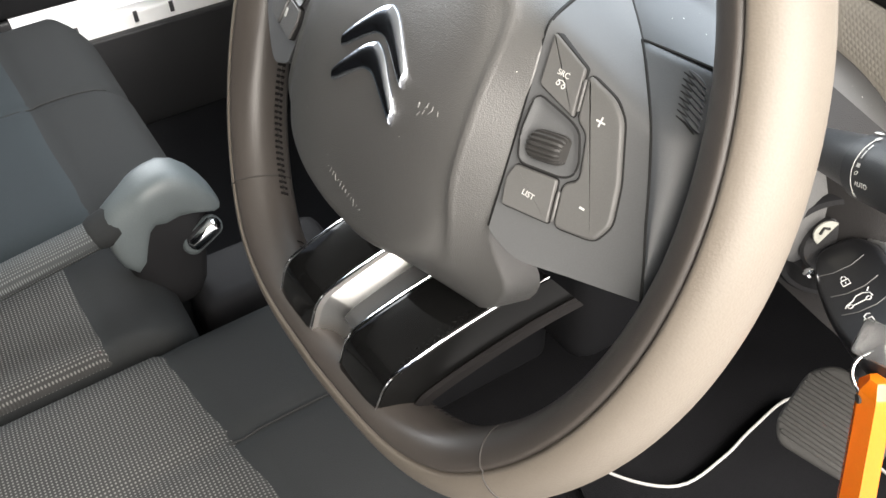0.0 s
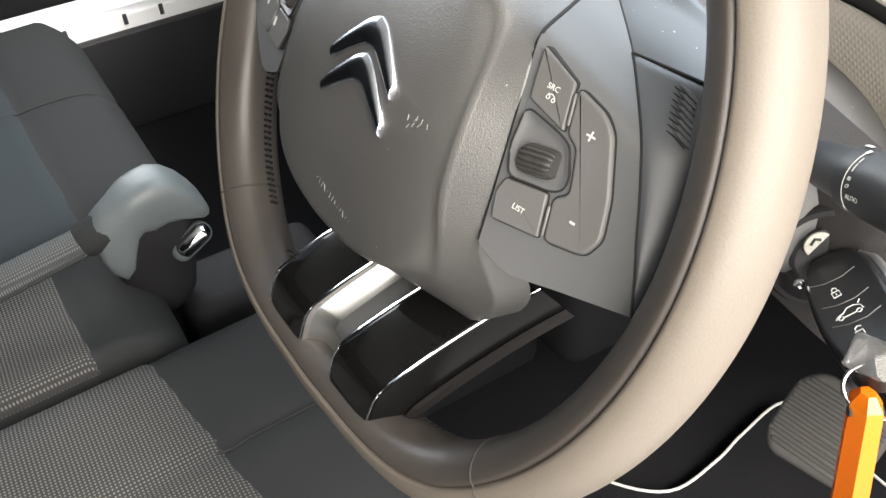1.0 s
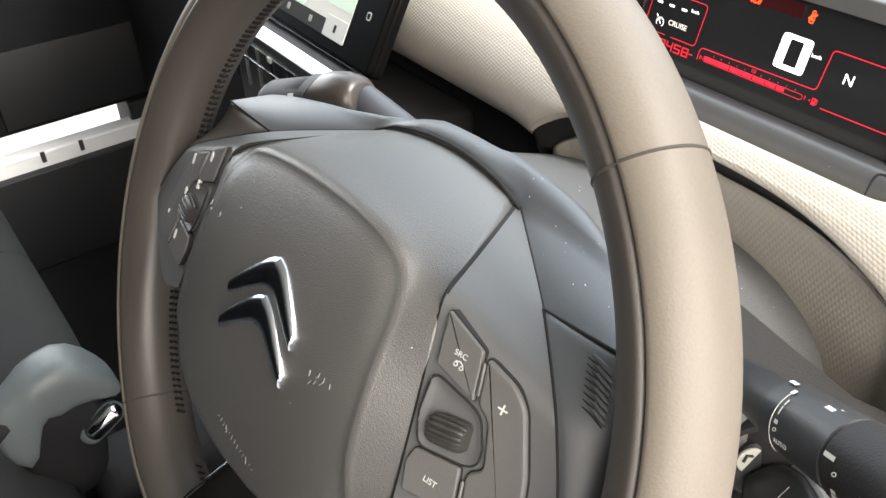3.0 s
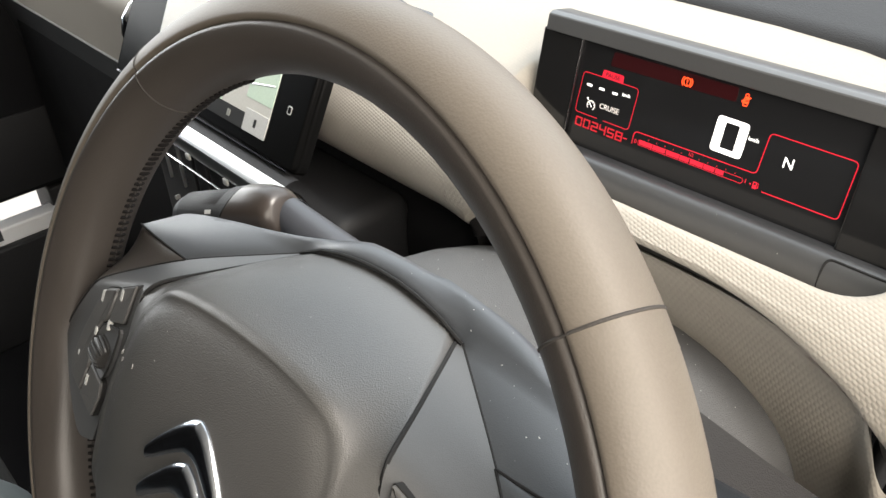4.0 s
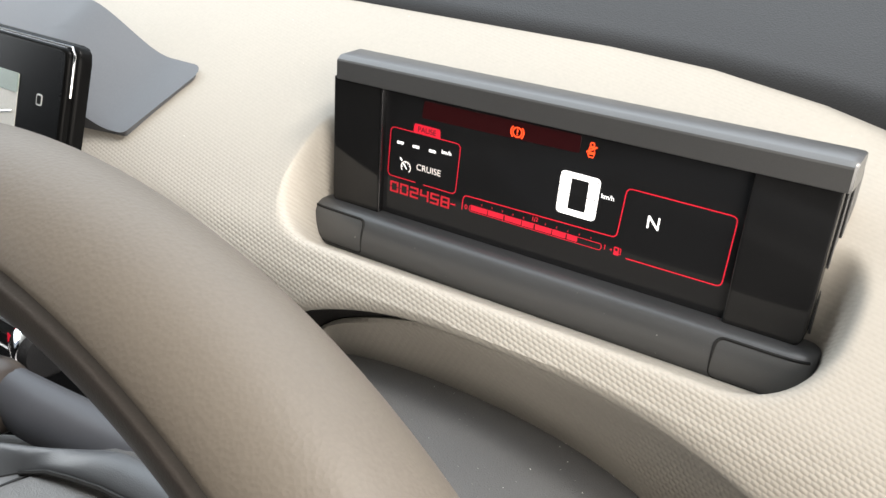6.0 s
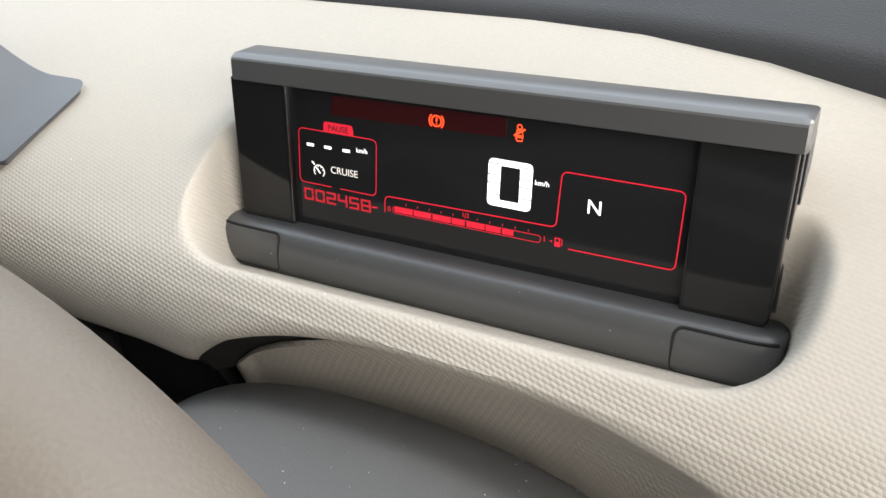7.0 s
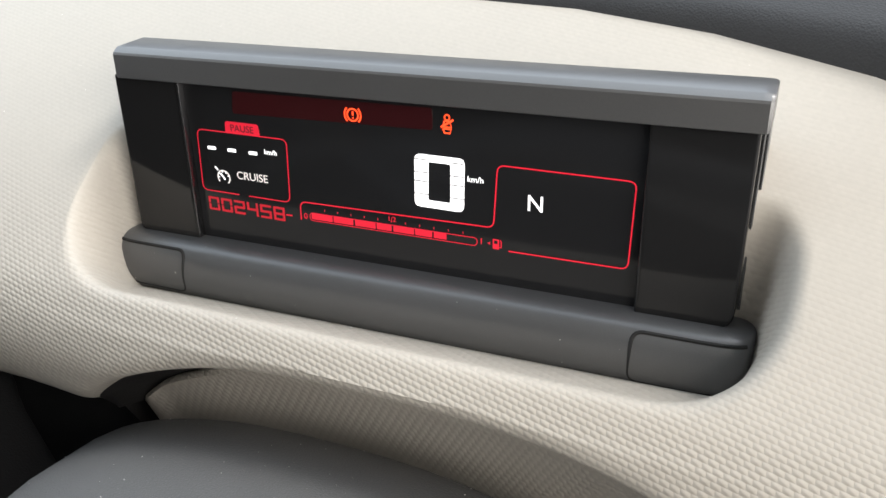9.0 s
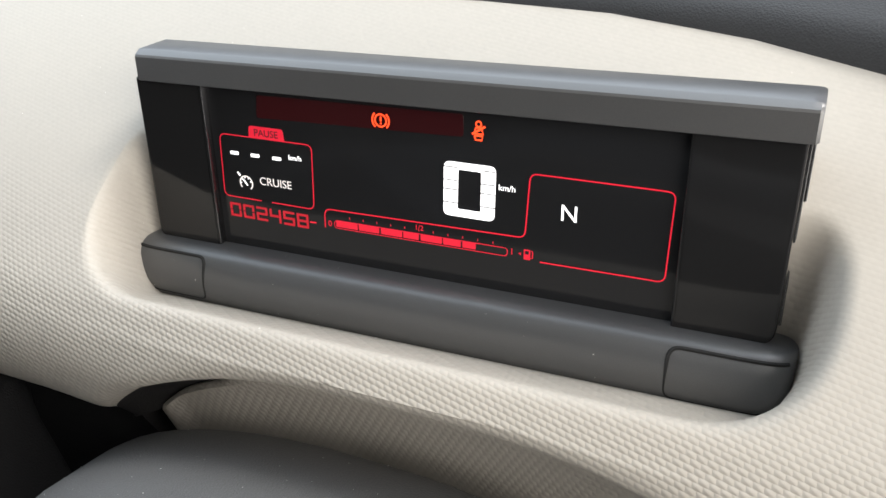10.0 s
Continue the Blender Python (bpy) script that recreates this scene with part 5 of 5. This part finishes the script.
# ------------------------------------------------------------------ stalks
def stalk(name, a, b, spec, label):
    """A control stalk from a to b: spec rows of start, end (shares of the length), radii and material."""
    a, b = Vector(a), Vector(b)
    d = (b - a)
    q = d.normalized().to_track_quat("Z", "Y").to_matrix().to_4x4()
    ob = empty(name, Matrix.Translation(a) @ q, label, "control stalk")
    L = d.length
    for nm, s0, s1, r0, r1, material, lab in spec:
        zs = [s0 * L, s0 * L + 0.0012, s1 * L - 0.0012, s1 * L]
        part(nm, sweep([(0, 0, z) for z in zs], [r0 - 0.0012, r0, r1, r1 - 0.0012], 28), material, ob, lab)
    return ob


def ink(parent, pts, r, name="mark", lab="small white mark"):
    return part(name, sweep(pts, r, 5), WHITE_INK, parent, lab)


def wrap_pt(ang, z, r):
    return (r * math.cos(radians(ang)), r * math.sin(radians(ang)), z)


def bars(parent, z0, r, rows, name="mark"):
    """White marks on a barrel: rows of angle, offset along it, half angle, half length."""
    for ang, dz, ha, hl in rows:
        bm = grid([[wrap_pt(ang + ha * a, z0 + dz + hl * b, r + 0.0002) for b in (-1, 1)] for a in (-1, -0.5, 0, 0.5, 1)])
        part(name, bm, WHITE_INK, parent, "small white mark")


def ring_word(parent, text, ang, z, r, size, turn):
    n = Vector((math.cos(radians(ang)), math.sin(radians(ang)), 0))
    zz = Vector((0, 0, 1))
    tx = zz.cross(n)
    c, sn = math.cos(radians(turn)), math.sin(radians(turn))
    x = zz * c + tx * sn
    y = n.cross(x)
    m = Matrix.Translation(n * (r + 0.0003) + zz * z) @ Matrix((x, y, n)).transposed().to_4x4()
    letters("lettering", text, size, WHITE_INK, parent, m, "white printed letters")


def facing(ob, eye):
    """Angle round the stalk that faces a point."""
    p = ob.matrix_basis.inverted() @ Vector(eye)
    return math.degrees(math.atan2(p.y, p.x))


WD = Vector((0.834, -0.378, 0.401)).normalized()
WC = Vector((0.146, 0.141, 0.603)) + WD * 0.019
WA = WC - WD * 0.060
wip = stalk("wiper_stalk", WA, WC + WD * 0.075, [("arm", 0.0, 0.36, 0.0085, 0.0125, STALK, "dark root of the stalk"), ("barrel", 0.352, 0.655, 0.0140, 0.0152, STALK, "charcoal barrel"),
             ("ring", 0.656, 0.93, 0.0158, 0.0162, BLACK, "black twist ring"), ("tip", 0.93, 1.0, 0.0150, 0.0140, STALK, "")], "charcoal wiper stalk with white marks")
F0 = facing(wip, (0.30, -0.18, 0.83))
R0 = 0.0147
arc = [wrap_pt(F0 - 50 + 104 * i / 20, 0.058, R0 + 0.0002) for i in range(21)]
ink(wip, arc, 0.00016, "arc_mark", "white arc with ticks")
for a in (-50, 54):
    bars(wip, 0.058, R0, [(F0 + a, 0.0, 4.5, 0.0011)], "arrow_mark")
bars(wip, 0.0605, R0, [(F0 - 30, 0.0, 5, 0.0004), (F0 - 16, 0.0, 7, 0.0004), (F0 + 2, 0.0006, 3, 0.0011)])
ring_word(wip, "0", F0 + 14, 0.0612, R0, 0.0034, 60)
ring_word(wip, "AUTO", F0 + 30, 0.0650, R0, 0.0030, 0)
bars(wip, 0.052, R0, [(F0 - 66, 0.0, 4, 0.0022), (F0 - 60, 0.024, 4, 0.0022), (F0 - 68, 0.028, 3, 0.0014)], "wiper_icon")
bars(wip, 0.0935, 0.0161, [(F0 - 4, 0.0, 3.2, 0.0028)], "pointer_mark")
ring_word(wip, "0", F0 + 12, 0.098, 0.0161, 0.0036, 60)
for d, w in ((36, 0.0012), (44, 0.0018)):
    bars(wip, 0.0975, 0.0161, [(F0 + d, 0.0, 3, w)], "rear_wiper_icon")
bars(wip, 0.1120, 0.0162, [(F0 + 20, 0.0, 4, 0.0010), (F0 + 20, 0.0035, 4, 0.0010)], "double_arrow_mark")

LE, LT = Vector((-0.104, 0.1075, 0.6505)), Vector((-0.183, 0.0877, 0.6235))
lig = stalk("light_stalk", LE, LT, [], "dark bronze light stalk with white marks")
LI = lig.matrix_basis.inverted()
DOWN0 = facing(lig, LE + Vector((0.0, 0.0, -1.0)))


def slanted(rows):
    """A turned body whose sections lean: rows of place along the axis, radius and lean."""
    return grid([[(r * math.cos(radians(a)), r * math.sin(radians(a)), z + lean * math.cos(radians(a - DOWN0))) for a in range(0, 360, 9)] for z, r, lean in rows], wrap_v=True, caps=True)


part("barrel", slanted([(-0.0012, 0.0085, 0.0), (0.0, 0.0108, 0.0), (0.0020, 0.0130, 0.0), (0.0050, 0.0142, 0.0), (0.0120, 0.0152, 0.003), (0.0240, 0.0158, 0.008), (0.0372, 0.0160, 0.0135), (0.0380, 0.0154, 0.0138)]), BRONZE, lig, "dark bronze barrel")
part("joint", slanted([(0.0370, 0.0150, 0.0138), (0.0392, 0.0150, 0.0138)]), GAP, lig, "dark slanting joint")
part("dash_ring", slanted([(0.0388, 0.0148, 0.0138), (0.0392, 0.0155, 0.0138), (0.0470, 0.0152, 0.0125), (0.0475, 0.0145, 0.0125)]), BLACK, lig, "narrow slanting ring with a white dash")
part("twist_ring", slanted([(0.0472, 0.0136, 0.0120), (0.0480, 0.0143, 0.0118), (0.0620, 0.0140, 0.005), (0.0740, 0.0136, 0.0), (0.0755, 0.0128, 0.0)]), BLACK, lig, "black twist ring")
part("tip", slanted([(0.0750, 0.0124, 0.0), (0.0790, 0.0120, 0.0), (0.0820, 0.0108, 0.0), (0.0832, 0.0085, 0.0)]), STALK, lig)
arm = part("arm", sweep([LI @ Vector(p) for p in ((-0.110, 0.110, 0.648), (-0.096, 0.112, 0.6425), (-0.080, 0.117, 0.635), (-0.062, 0.122, 0.628), (-0.035, 0.128, 0.618))], [0.0095, 0.0112, 0.0116, 0.0120, 0.0124], 20), ROOT, lig, "blue-grey root of the stalk")
G0 = facing(lig, (0.21, -0.06, 0.87))
TURN = 1 if math.sin(radians(DOWN0 - G0)) > 0 else -1
bars(lig, 0.0430, 0.0155, [(G0 - TURN * 6, 0.0, 4.0, 0.0026)], "pointer_mark")
ink(lig, [wrap_pt(G0 + TURN * 22 + 4.5 * math.sin(radians(d)), 0.0545 + 0.0010 * math.cos(radians(d)), 0.0142) for d in range(0, 361, 30)], 0.0003, "dot_mark")
ring_word(lig, "AUTO", G0 + TURN * 42, 0.0605, 0.0141, 0.0036, 180)

# ------------------------------------------------------------------ ignition lock and key
KA, KN, KB = Vector((0.8062, -0.5581, 0.1964)), Vector((-0.4666, -0.3956, 0.7911)), Vector((0.3638, 0.7294, 0.5794))
KM = Matrix.Translation((0.1588, 0.1404, 0.5436)) @ Matrix((KA, KB, KN)).transposed().to_4x4()
# side of the column round the lock
side_panel = empty("column_side_panel", Matrix.Identity(4), "charcoal grained side panel of the steering column", "car trim")
rings = []
for x, y, z in ((0.060, 0.150, 0.610), (0.095, 0.152, 0.602), (0.125, 0.160, 0.588), (0.150, 0.172, 0.572), (0.172, 0.190, 0.560), (0.188, 0.215, 0.552)):
    rings.append([(x + 0.02 * t, y + 0.02 * t * (1 - t), z - 0.085 * t * t - 0.01 * t) for t in [k / 12 for k in range(13)]])
part("panel", skirt(grid(rings), 0.03), LEVER_DARK, side_panel, sharp=60)
lock = empty("ignition_lock", KM @ pose(-0.030, 0.004, -0.004), "black round ignition lock on the steering column", "ignition lock")
ax = lambda h, r: [(h, r * math.cos(2 * math.pi * k / 40), r * 1.0 * math.sin(2 * math.pi * k / 40)) for k in range(40)]
part("collar", grid([ax(-0.030, 0.030), ax(-0.004, 0.0285), ax(-0.001, 0.027), ax(-0.0005, 0.0245), ax(-0.006, 0.0225), ax(-0.010, 0.020)], wrap_v=True, caps=True), DOOR, lock, "black round collar", sharp=40)
part("barrel", grid([ax(-0.012, 0.0155), ax(-0.003, 0.0155), ax(-0.0015, 0.0140), ax(-0.0015, 0.004)], wrap_v=True, caps=True), BLACK, lock, "lock barrel", sharp=40)
disc = plate([(0.0068 * math.cos(radians(d)), 0.0068 * math.sin(radians(d))) for d in range(20, 201, 12)], 0.0, 0.0012, 0.0003, lambda u, v, h: (0.002 + h, u + 0.001, v + 0.012))
part("symbol_disc", disc, MAP_DULL, lock, "pale grey half disc with a dark symbol")
part("symbol", sweep([(0.0036, -0.002, 0.0145), (0.0036, 0.001, 0.0165), (0.0036, 0.0030, 0.0145)], 0.0007, 6), GAP, lock)
key = empty("car_key", KM, "black flip key with white button symbols in the ignition lock", "car key")
fob = rounded([(-0.0300, -0.0040), (-0.0120, -0.0115), (0.0200, -0.0150), (0.0480, -0.0120), (0.0560, 0.0020), (0.0480, 0.0150), (0.0180, 0.0205), (-0.0160, 0.0210), (-0.0290, 0.0140)], [0.006, 0.012, 0.02, 0.012, 0.012, 0.012, 0.02, 0.012, 0.006], 5)
body = part("fob", plate(fob, -0.013, 0.0006, 0.0030, lambda u, v, h: (u, v, h), 5), GLOSS_FOB, key, "black plastic key body", sharp=50)
strip = [(-0.0240, 0.0185), (-0.0140, 0.0222), (0.0, 0.0226), (0.0180, 0.0216), (0.0360, 0.0185), (0.0480, 0.0150)]
part("silver_edge", sweep([(u, v, -0.0045) for u, v in strip], [0.0012, 0.0026, 0.0030, 0.0030, 0.0026, 0.0012], 10, flat=1.2), SILVER, key, "bright silver edge strip")
for u in (-0.0085, 0.0085, 0.0225):
    part("crease", sweep([(u - 0.003, -0.0085, 0.0006), (u, -0.002, 0.0008), (u + 0.0005, 0.006, 0.0008), (u - 0.002, 0.0130, 0.0006)], 0.00025, 5), BUTTON, body, "fine crease between the buttons")


def sign(lines, u0, v0, name, lab):
    """Outline sign on the key's face; a ahead, v across."""
    top = part(name, sweep([(u0 + u, v0 + v, 0.0008) for u, v in lines[0]], 0.00028, 5), WHITE_INK, key, lab)
    for ln in lines[1:]:
        part("stroke", sweep([(u0 + u, v0 + v, 0.0008) for u, v in ln], 0.00028, 5), WHITE_INK, top)


def ring_pts(u, v, r, a0=0, a1=360):
    return [(u + r * math.cos(radians(d)), v + r * math.sin(radians(d))) for d in range(a0, a1 + 1, 20)]


padlock = [(0.0032, -0.0016), (0.0032, 0.0018), (-0.0004, 0.0018), (-0.0004, -0.0016), (0.0032, -0.0016)]
sign([padlock, [(-0.0004, -0.0010), (-0.0024, -0.0010), (-0.0032, 0.0001), (-0.0024, 0.0012), (-0.0004, 0.0012)], [(0.0010, 0.0001), (0.0020, 0.0001)]], 0.0, 0.0, "padlock_sign", "white closed padlock sign")
sign([padlock, [(-0.0004, -0.0010), (-0.0024, -0.0010), (-0.0034, 0.0004), (-0.0026, 0.0018)], [(0.0010, 0.0001), (0.0020, 0.0001)]], 0.0290, 0.0, "open_padlock_sign", "white open padlock sign")
car_line = [(0.0010, -0.0062), (-0.0004, -0.0050), (-0.0012, -0.0022), (-0.0034, 0.0002), (-0.0034, 0.0032), (-0.0016, 0.0058), (0.0008, 0.0062)]
sign([car_line, ring_pts(0.0012, -0.0040, 0.0011), ring_pts(0.0012, 0.0042, 0.0011), [(0.0014, -0.0028), (0.0014, 0.0030)], [(-0.0034, 0.0052), (-0.0052, 0.0066)]], 0.0160, 0.0005, "boot_sign", "white car sign with an open boot")
part("pin", sweep([(-0.0165, -0.0115, 0.0002), (-0.0165, -0.0115, 0.0022), (-0.0165, -0.0115, 0.0030)], [0.0026, 0.0026, 0.0014], 14), CHROME, key, "chrome pin")
TAG_TURN = 80
RC = Vector((0.2040, 0.1080, 0.5440))
ring_ob = empty("key_ring", look(RC, (0.2965, -0.15, 0.82)), "bright steel split ring holding the tag", "key ring")
part("loop", sweep([(0.0122 * math.cos(radians(d)), 0.0105 * math.sin(radians(d)), 0.0004 * math.sin(radians(d / 2))) for d in range(0, 721, 15)], 0.00095, 8), CHROME, ring_ob, sharp=60)
part("clear_lug", box(-0.002, 0.016, 0.004, 0.020, -0.006, 0.0, 0.002, 2), CLEAR, ring_ob, "clear plastic lug")
tag = empty("key_tag", Matrix.Translation((0.2035, 0.1045, 0.5430)) @ Vector((-0.26, 0.11, 0.95)).to_track_quat("Z", "Y").to_matrix().to_4x4() @ pose(0, 0, 0, 0, 0, TAG_TURN), "translucent orange six-sided plastic key tag", "key tag")
hexa = [(0.0098 * math.cos(radians(60 * k + 30)), 0.0066 * math.sin(radians(60 * k + 30))) for k in range(6)]
part("tag", grid([[(x * k, y * k, z) for x, y in hexa] for z, k in ((0.002, 0.45), (-0.003, 0.96), (-0.004, 1.0), (-0.075, 1.12), (-0.077, 1.05))], wrap_v=True, caps=True), ORANGE, tag, sharp=20)
part("eyelet", sweep([(0.0, -0.0069, -0.0075), (0.0, 0.0069, -0.0075)], 0.0021, 14), SEAM, tag, "dark hole for the ring")

# ------------------------------------------------------------------ footwell
PM = look((0.134, 0.268, 0.304), (0.185, -0.02, 0.62))
pedal = empty("brake_pedal", PM, "grey ribbed rubber brake pedal on a steel arm", "pedal")
pad_o = rounded([(-0.036, -0.012), (-0.026, -0.030), (0.030, -0.033), (0.040, -0.020), (0.040, 0.020), (0.026, 0.033), (-0.020, 0.033), (-0.036, 0.018)], 0.008, 4)
pd = part("pad", plate(pad_o, 0.010, -0.004, 0.004, lambda u, v, h: (u * 0.95, v * 1.1, h)), RUBBER, pedal, "grey rubber pad")
for i in range(9):
    v = -0.026 + 0.0065 * i
    part("rib", box(-0.032 + 0.006 * (abs(i - 4) > 3), 0.036 - 0.006 * (abs(i - 4) > 3), v - 0.0019, v + 0.0019, -0.0062, -0.002, 0.0012, 2), RUBBER, pd)
part("pedal_arm", sweep([PM.inverted() @ Vector(p) for p in ((0.112, 0.280, 0.295), (0.112, 0.34, 0.30), (0.115, 0.45, 0.40), (0.115, 0.55, 0.55), (0.115, 0.71, 0.62))], 0.010, 10), BLACK, pedal, "black steel arm")
mat_ob = empty("floor_mat", pose(0, 0, 0), "dark floor mat with a pale piped edge", "floor mat")
line = curve([(-0.12, 0.22, 0.020), (-0.045, 0.246, 0.020), (0.003, 0.294, 0.020), (0.004, 0.36, 0.020), (-0.005, 0.412, 0.020), (-0.010, 0.482, 0.020), (0.03, 0.50, 0.020), (0.106, 0.488, 0.020), (0.2, 0.49, 0.02), (0.32, 0.46, 0.02), (0.34, 0.3, 0.02), (0.33, 0.0, 0.02)], 6)
part("mat", grid([[(p.x, p.y, 0.004), (p.x, p.y, 0.018), (0.15 + (p.x - 0.15) * 0.9, 0.2 + (p.y - 0.2) * 0.9, 0.018), (0.15, 0.15, 0.018)] for p in line]), CARPET, mat_ob)
part("piping", sweep(line, 0.0017, 8), PIPING, mat_ob, "pale piped edge")

# ------------------------------------------------------------------ dust
def dust(ob, count, size, seed, keep=lambda p: True):
    """Fine specks that lie on a part."""
    rnd = random.Random(seed)
    me = ob.data
    polys = [p for p in me.polygons if keep(p.center)]
    total, areas = 0.0, []
    for p in polys:
        total += p.area
        areas.append(total)
    verts, faces = [], []
    for _ in range(count):
        r, k = rnd.random() * total, 0
        lo, hi = 0, len(areas) - 1
        while lo < hi:
            k = (lo + hi) // 2
            lo, hi = (k + 1, hi) if areas[k] < r else (lo, k)
        p = polys[lo]
        a, b, c = [me.vertices[i].co for i in p.vertices[:3]]
        u, v = rnd.random() * 0.9, rnd.random() * 0.9
        q = a + (b - a) * u + (c - b) * v
        n = p.normal
        t = n.cross(Vector((0.3, 0.5, 0.8))).normalized()
        w = n.cross(t)
        s0 = size * (0.4 + rnd.random() ** 3 * 1.4)
        base = len(verts)
        ln = 1 + (rnd.random() < 0.15) * 2
        for d in (0, 1, 2, 3):
            an = math.pi / 2 * d + rnd.random()
            verts.append(q + t * s0 * math.cos(an) * ln + w * s0 * math.sin(an) + n * 0.0001)
        verts.append(q + n * (0.0001 + s0 * 0.6))
        faces += [(base + d, base + (d + 1) % 4, base + 4) for d in range(4)]
    dm = bpy.data.meshes.new("dust")
    dm.from_pydata(verts, [], faces)
    dm.materials.append(DUST)
    d = new("dust", dm)
    d.parent = ob.parent
    tagged(d, kind="stuff")
    return d


def child(top, name):
    return [c for c in top.children if c.name.split(".")[0] == name][0]


dust(child(column, "upper_cowl"), 420, 0.00022, 3, lambda p: p.z > 0)
dust(child(cluster, "foot"), 90, 0.00016, 4)
dust(child(cluster, "screen"), 60, 0.00012, 5, lambda p: p.z > -0.001)
dust(child(wheel, "airbag_cover"), 130, 0.00017, 6)
dust(child(wheel, "spoke_shoulder"), 60, 0.0002, 7)
dust(child(dash, "dash_skin"), 120, 0.0002, 8, lambda p: p.x > -0.25 and p.z > 0.6)
# scuffs on the airbag cover and the worn embossed word beside its edge
rnd = random.Random(11)
for cx, cz, n, ln in ((0.046, 0.004, 9, 0.0022), (-0.062, 0.030, 5, 0.0020)):
    for _ in range(n):
        x, z, a = cx + rnd.gauss(0, 0.003), cz + rnd.gauss(0, 0.0022), rnd.uniform(0.9, 1.9)
        pts = [(x + ln * k * math.cos(a), pad_y(x + ln * k * math.cos(a), z + ln * k * math.sin(a)) - 0.0001, z + ln * k * math.sin(a)) for k in (-0.5, 0, 0.5)]
        part("scuff", sweep(pts, 0.00016, 4), SCUFF, wheel, "pale scuff mark")
for k in range(13):
    x, z = -0.014 + 0.0026 * k, -0.0500 - 0.0006 * k
    ln = 0.0011 + 0.0007 * rnd.random()
    a = 1.2 + rnd.uniform(-0.7, 0.7)
    pts = [(x + ln * j * math.cos(a), pad_y(x, z + ln * j) - 0.0002, z + ln * j * math.sin(a)) for j in (-1, 0, 1)]
    part("embossed_mark", sweep(pts, 0.00018, 4), SCUFF, wheel, "faint embossed mark")
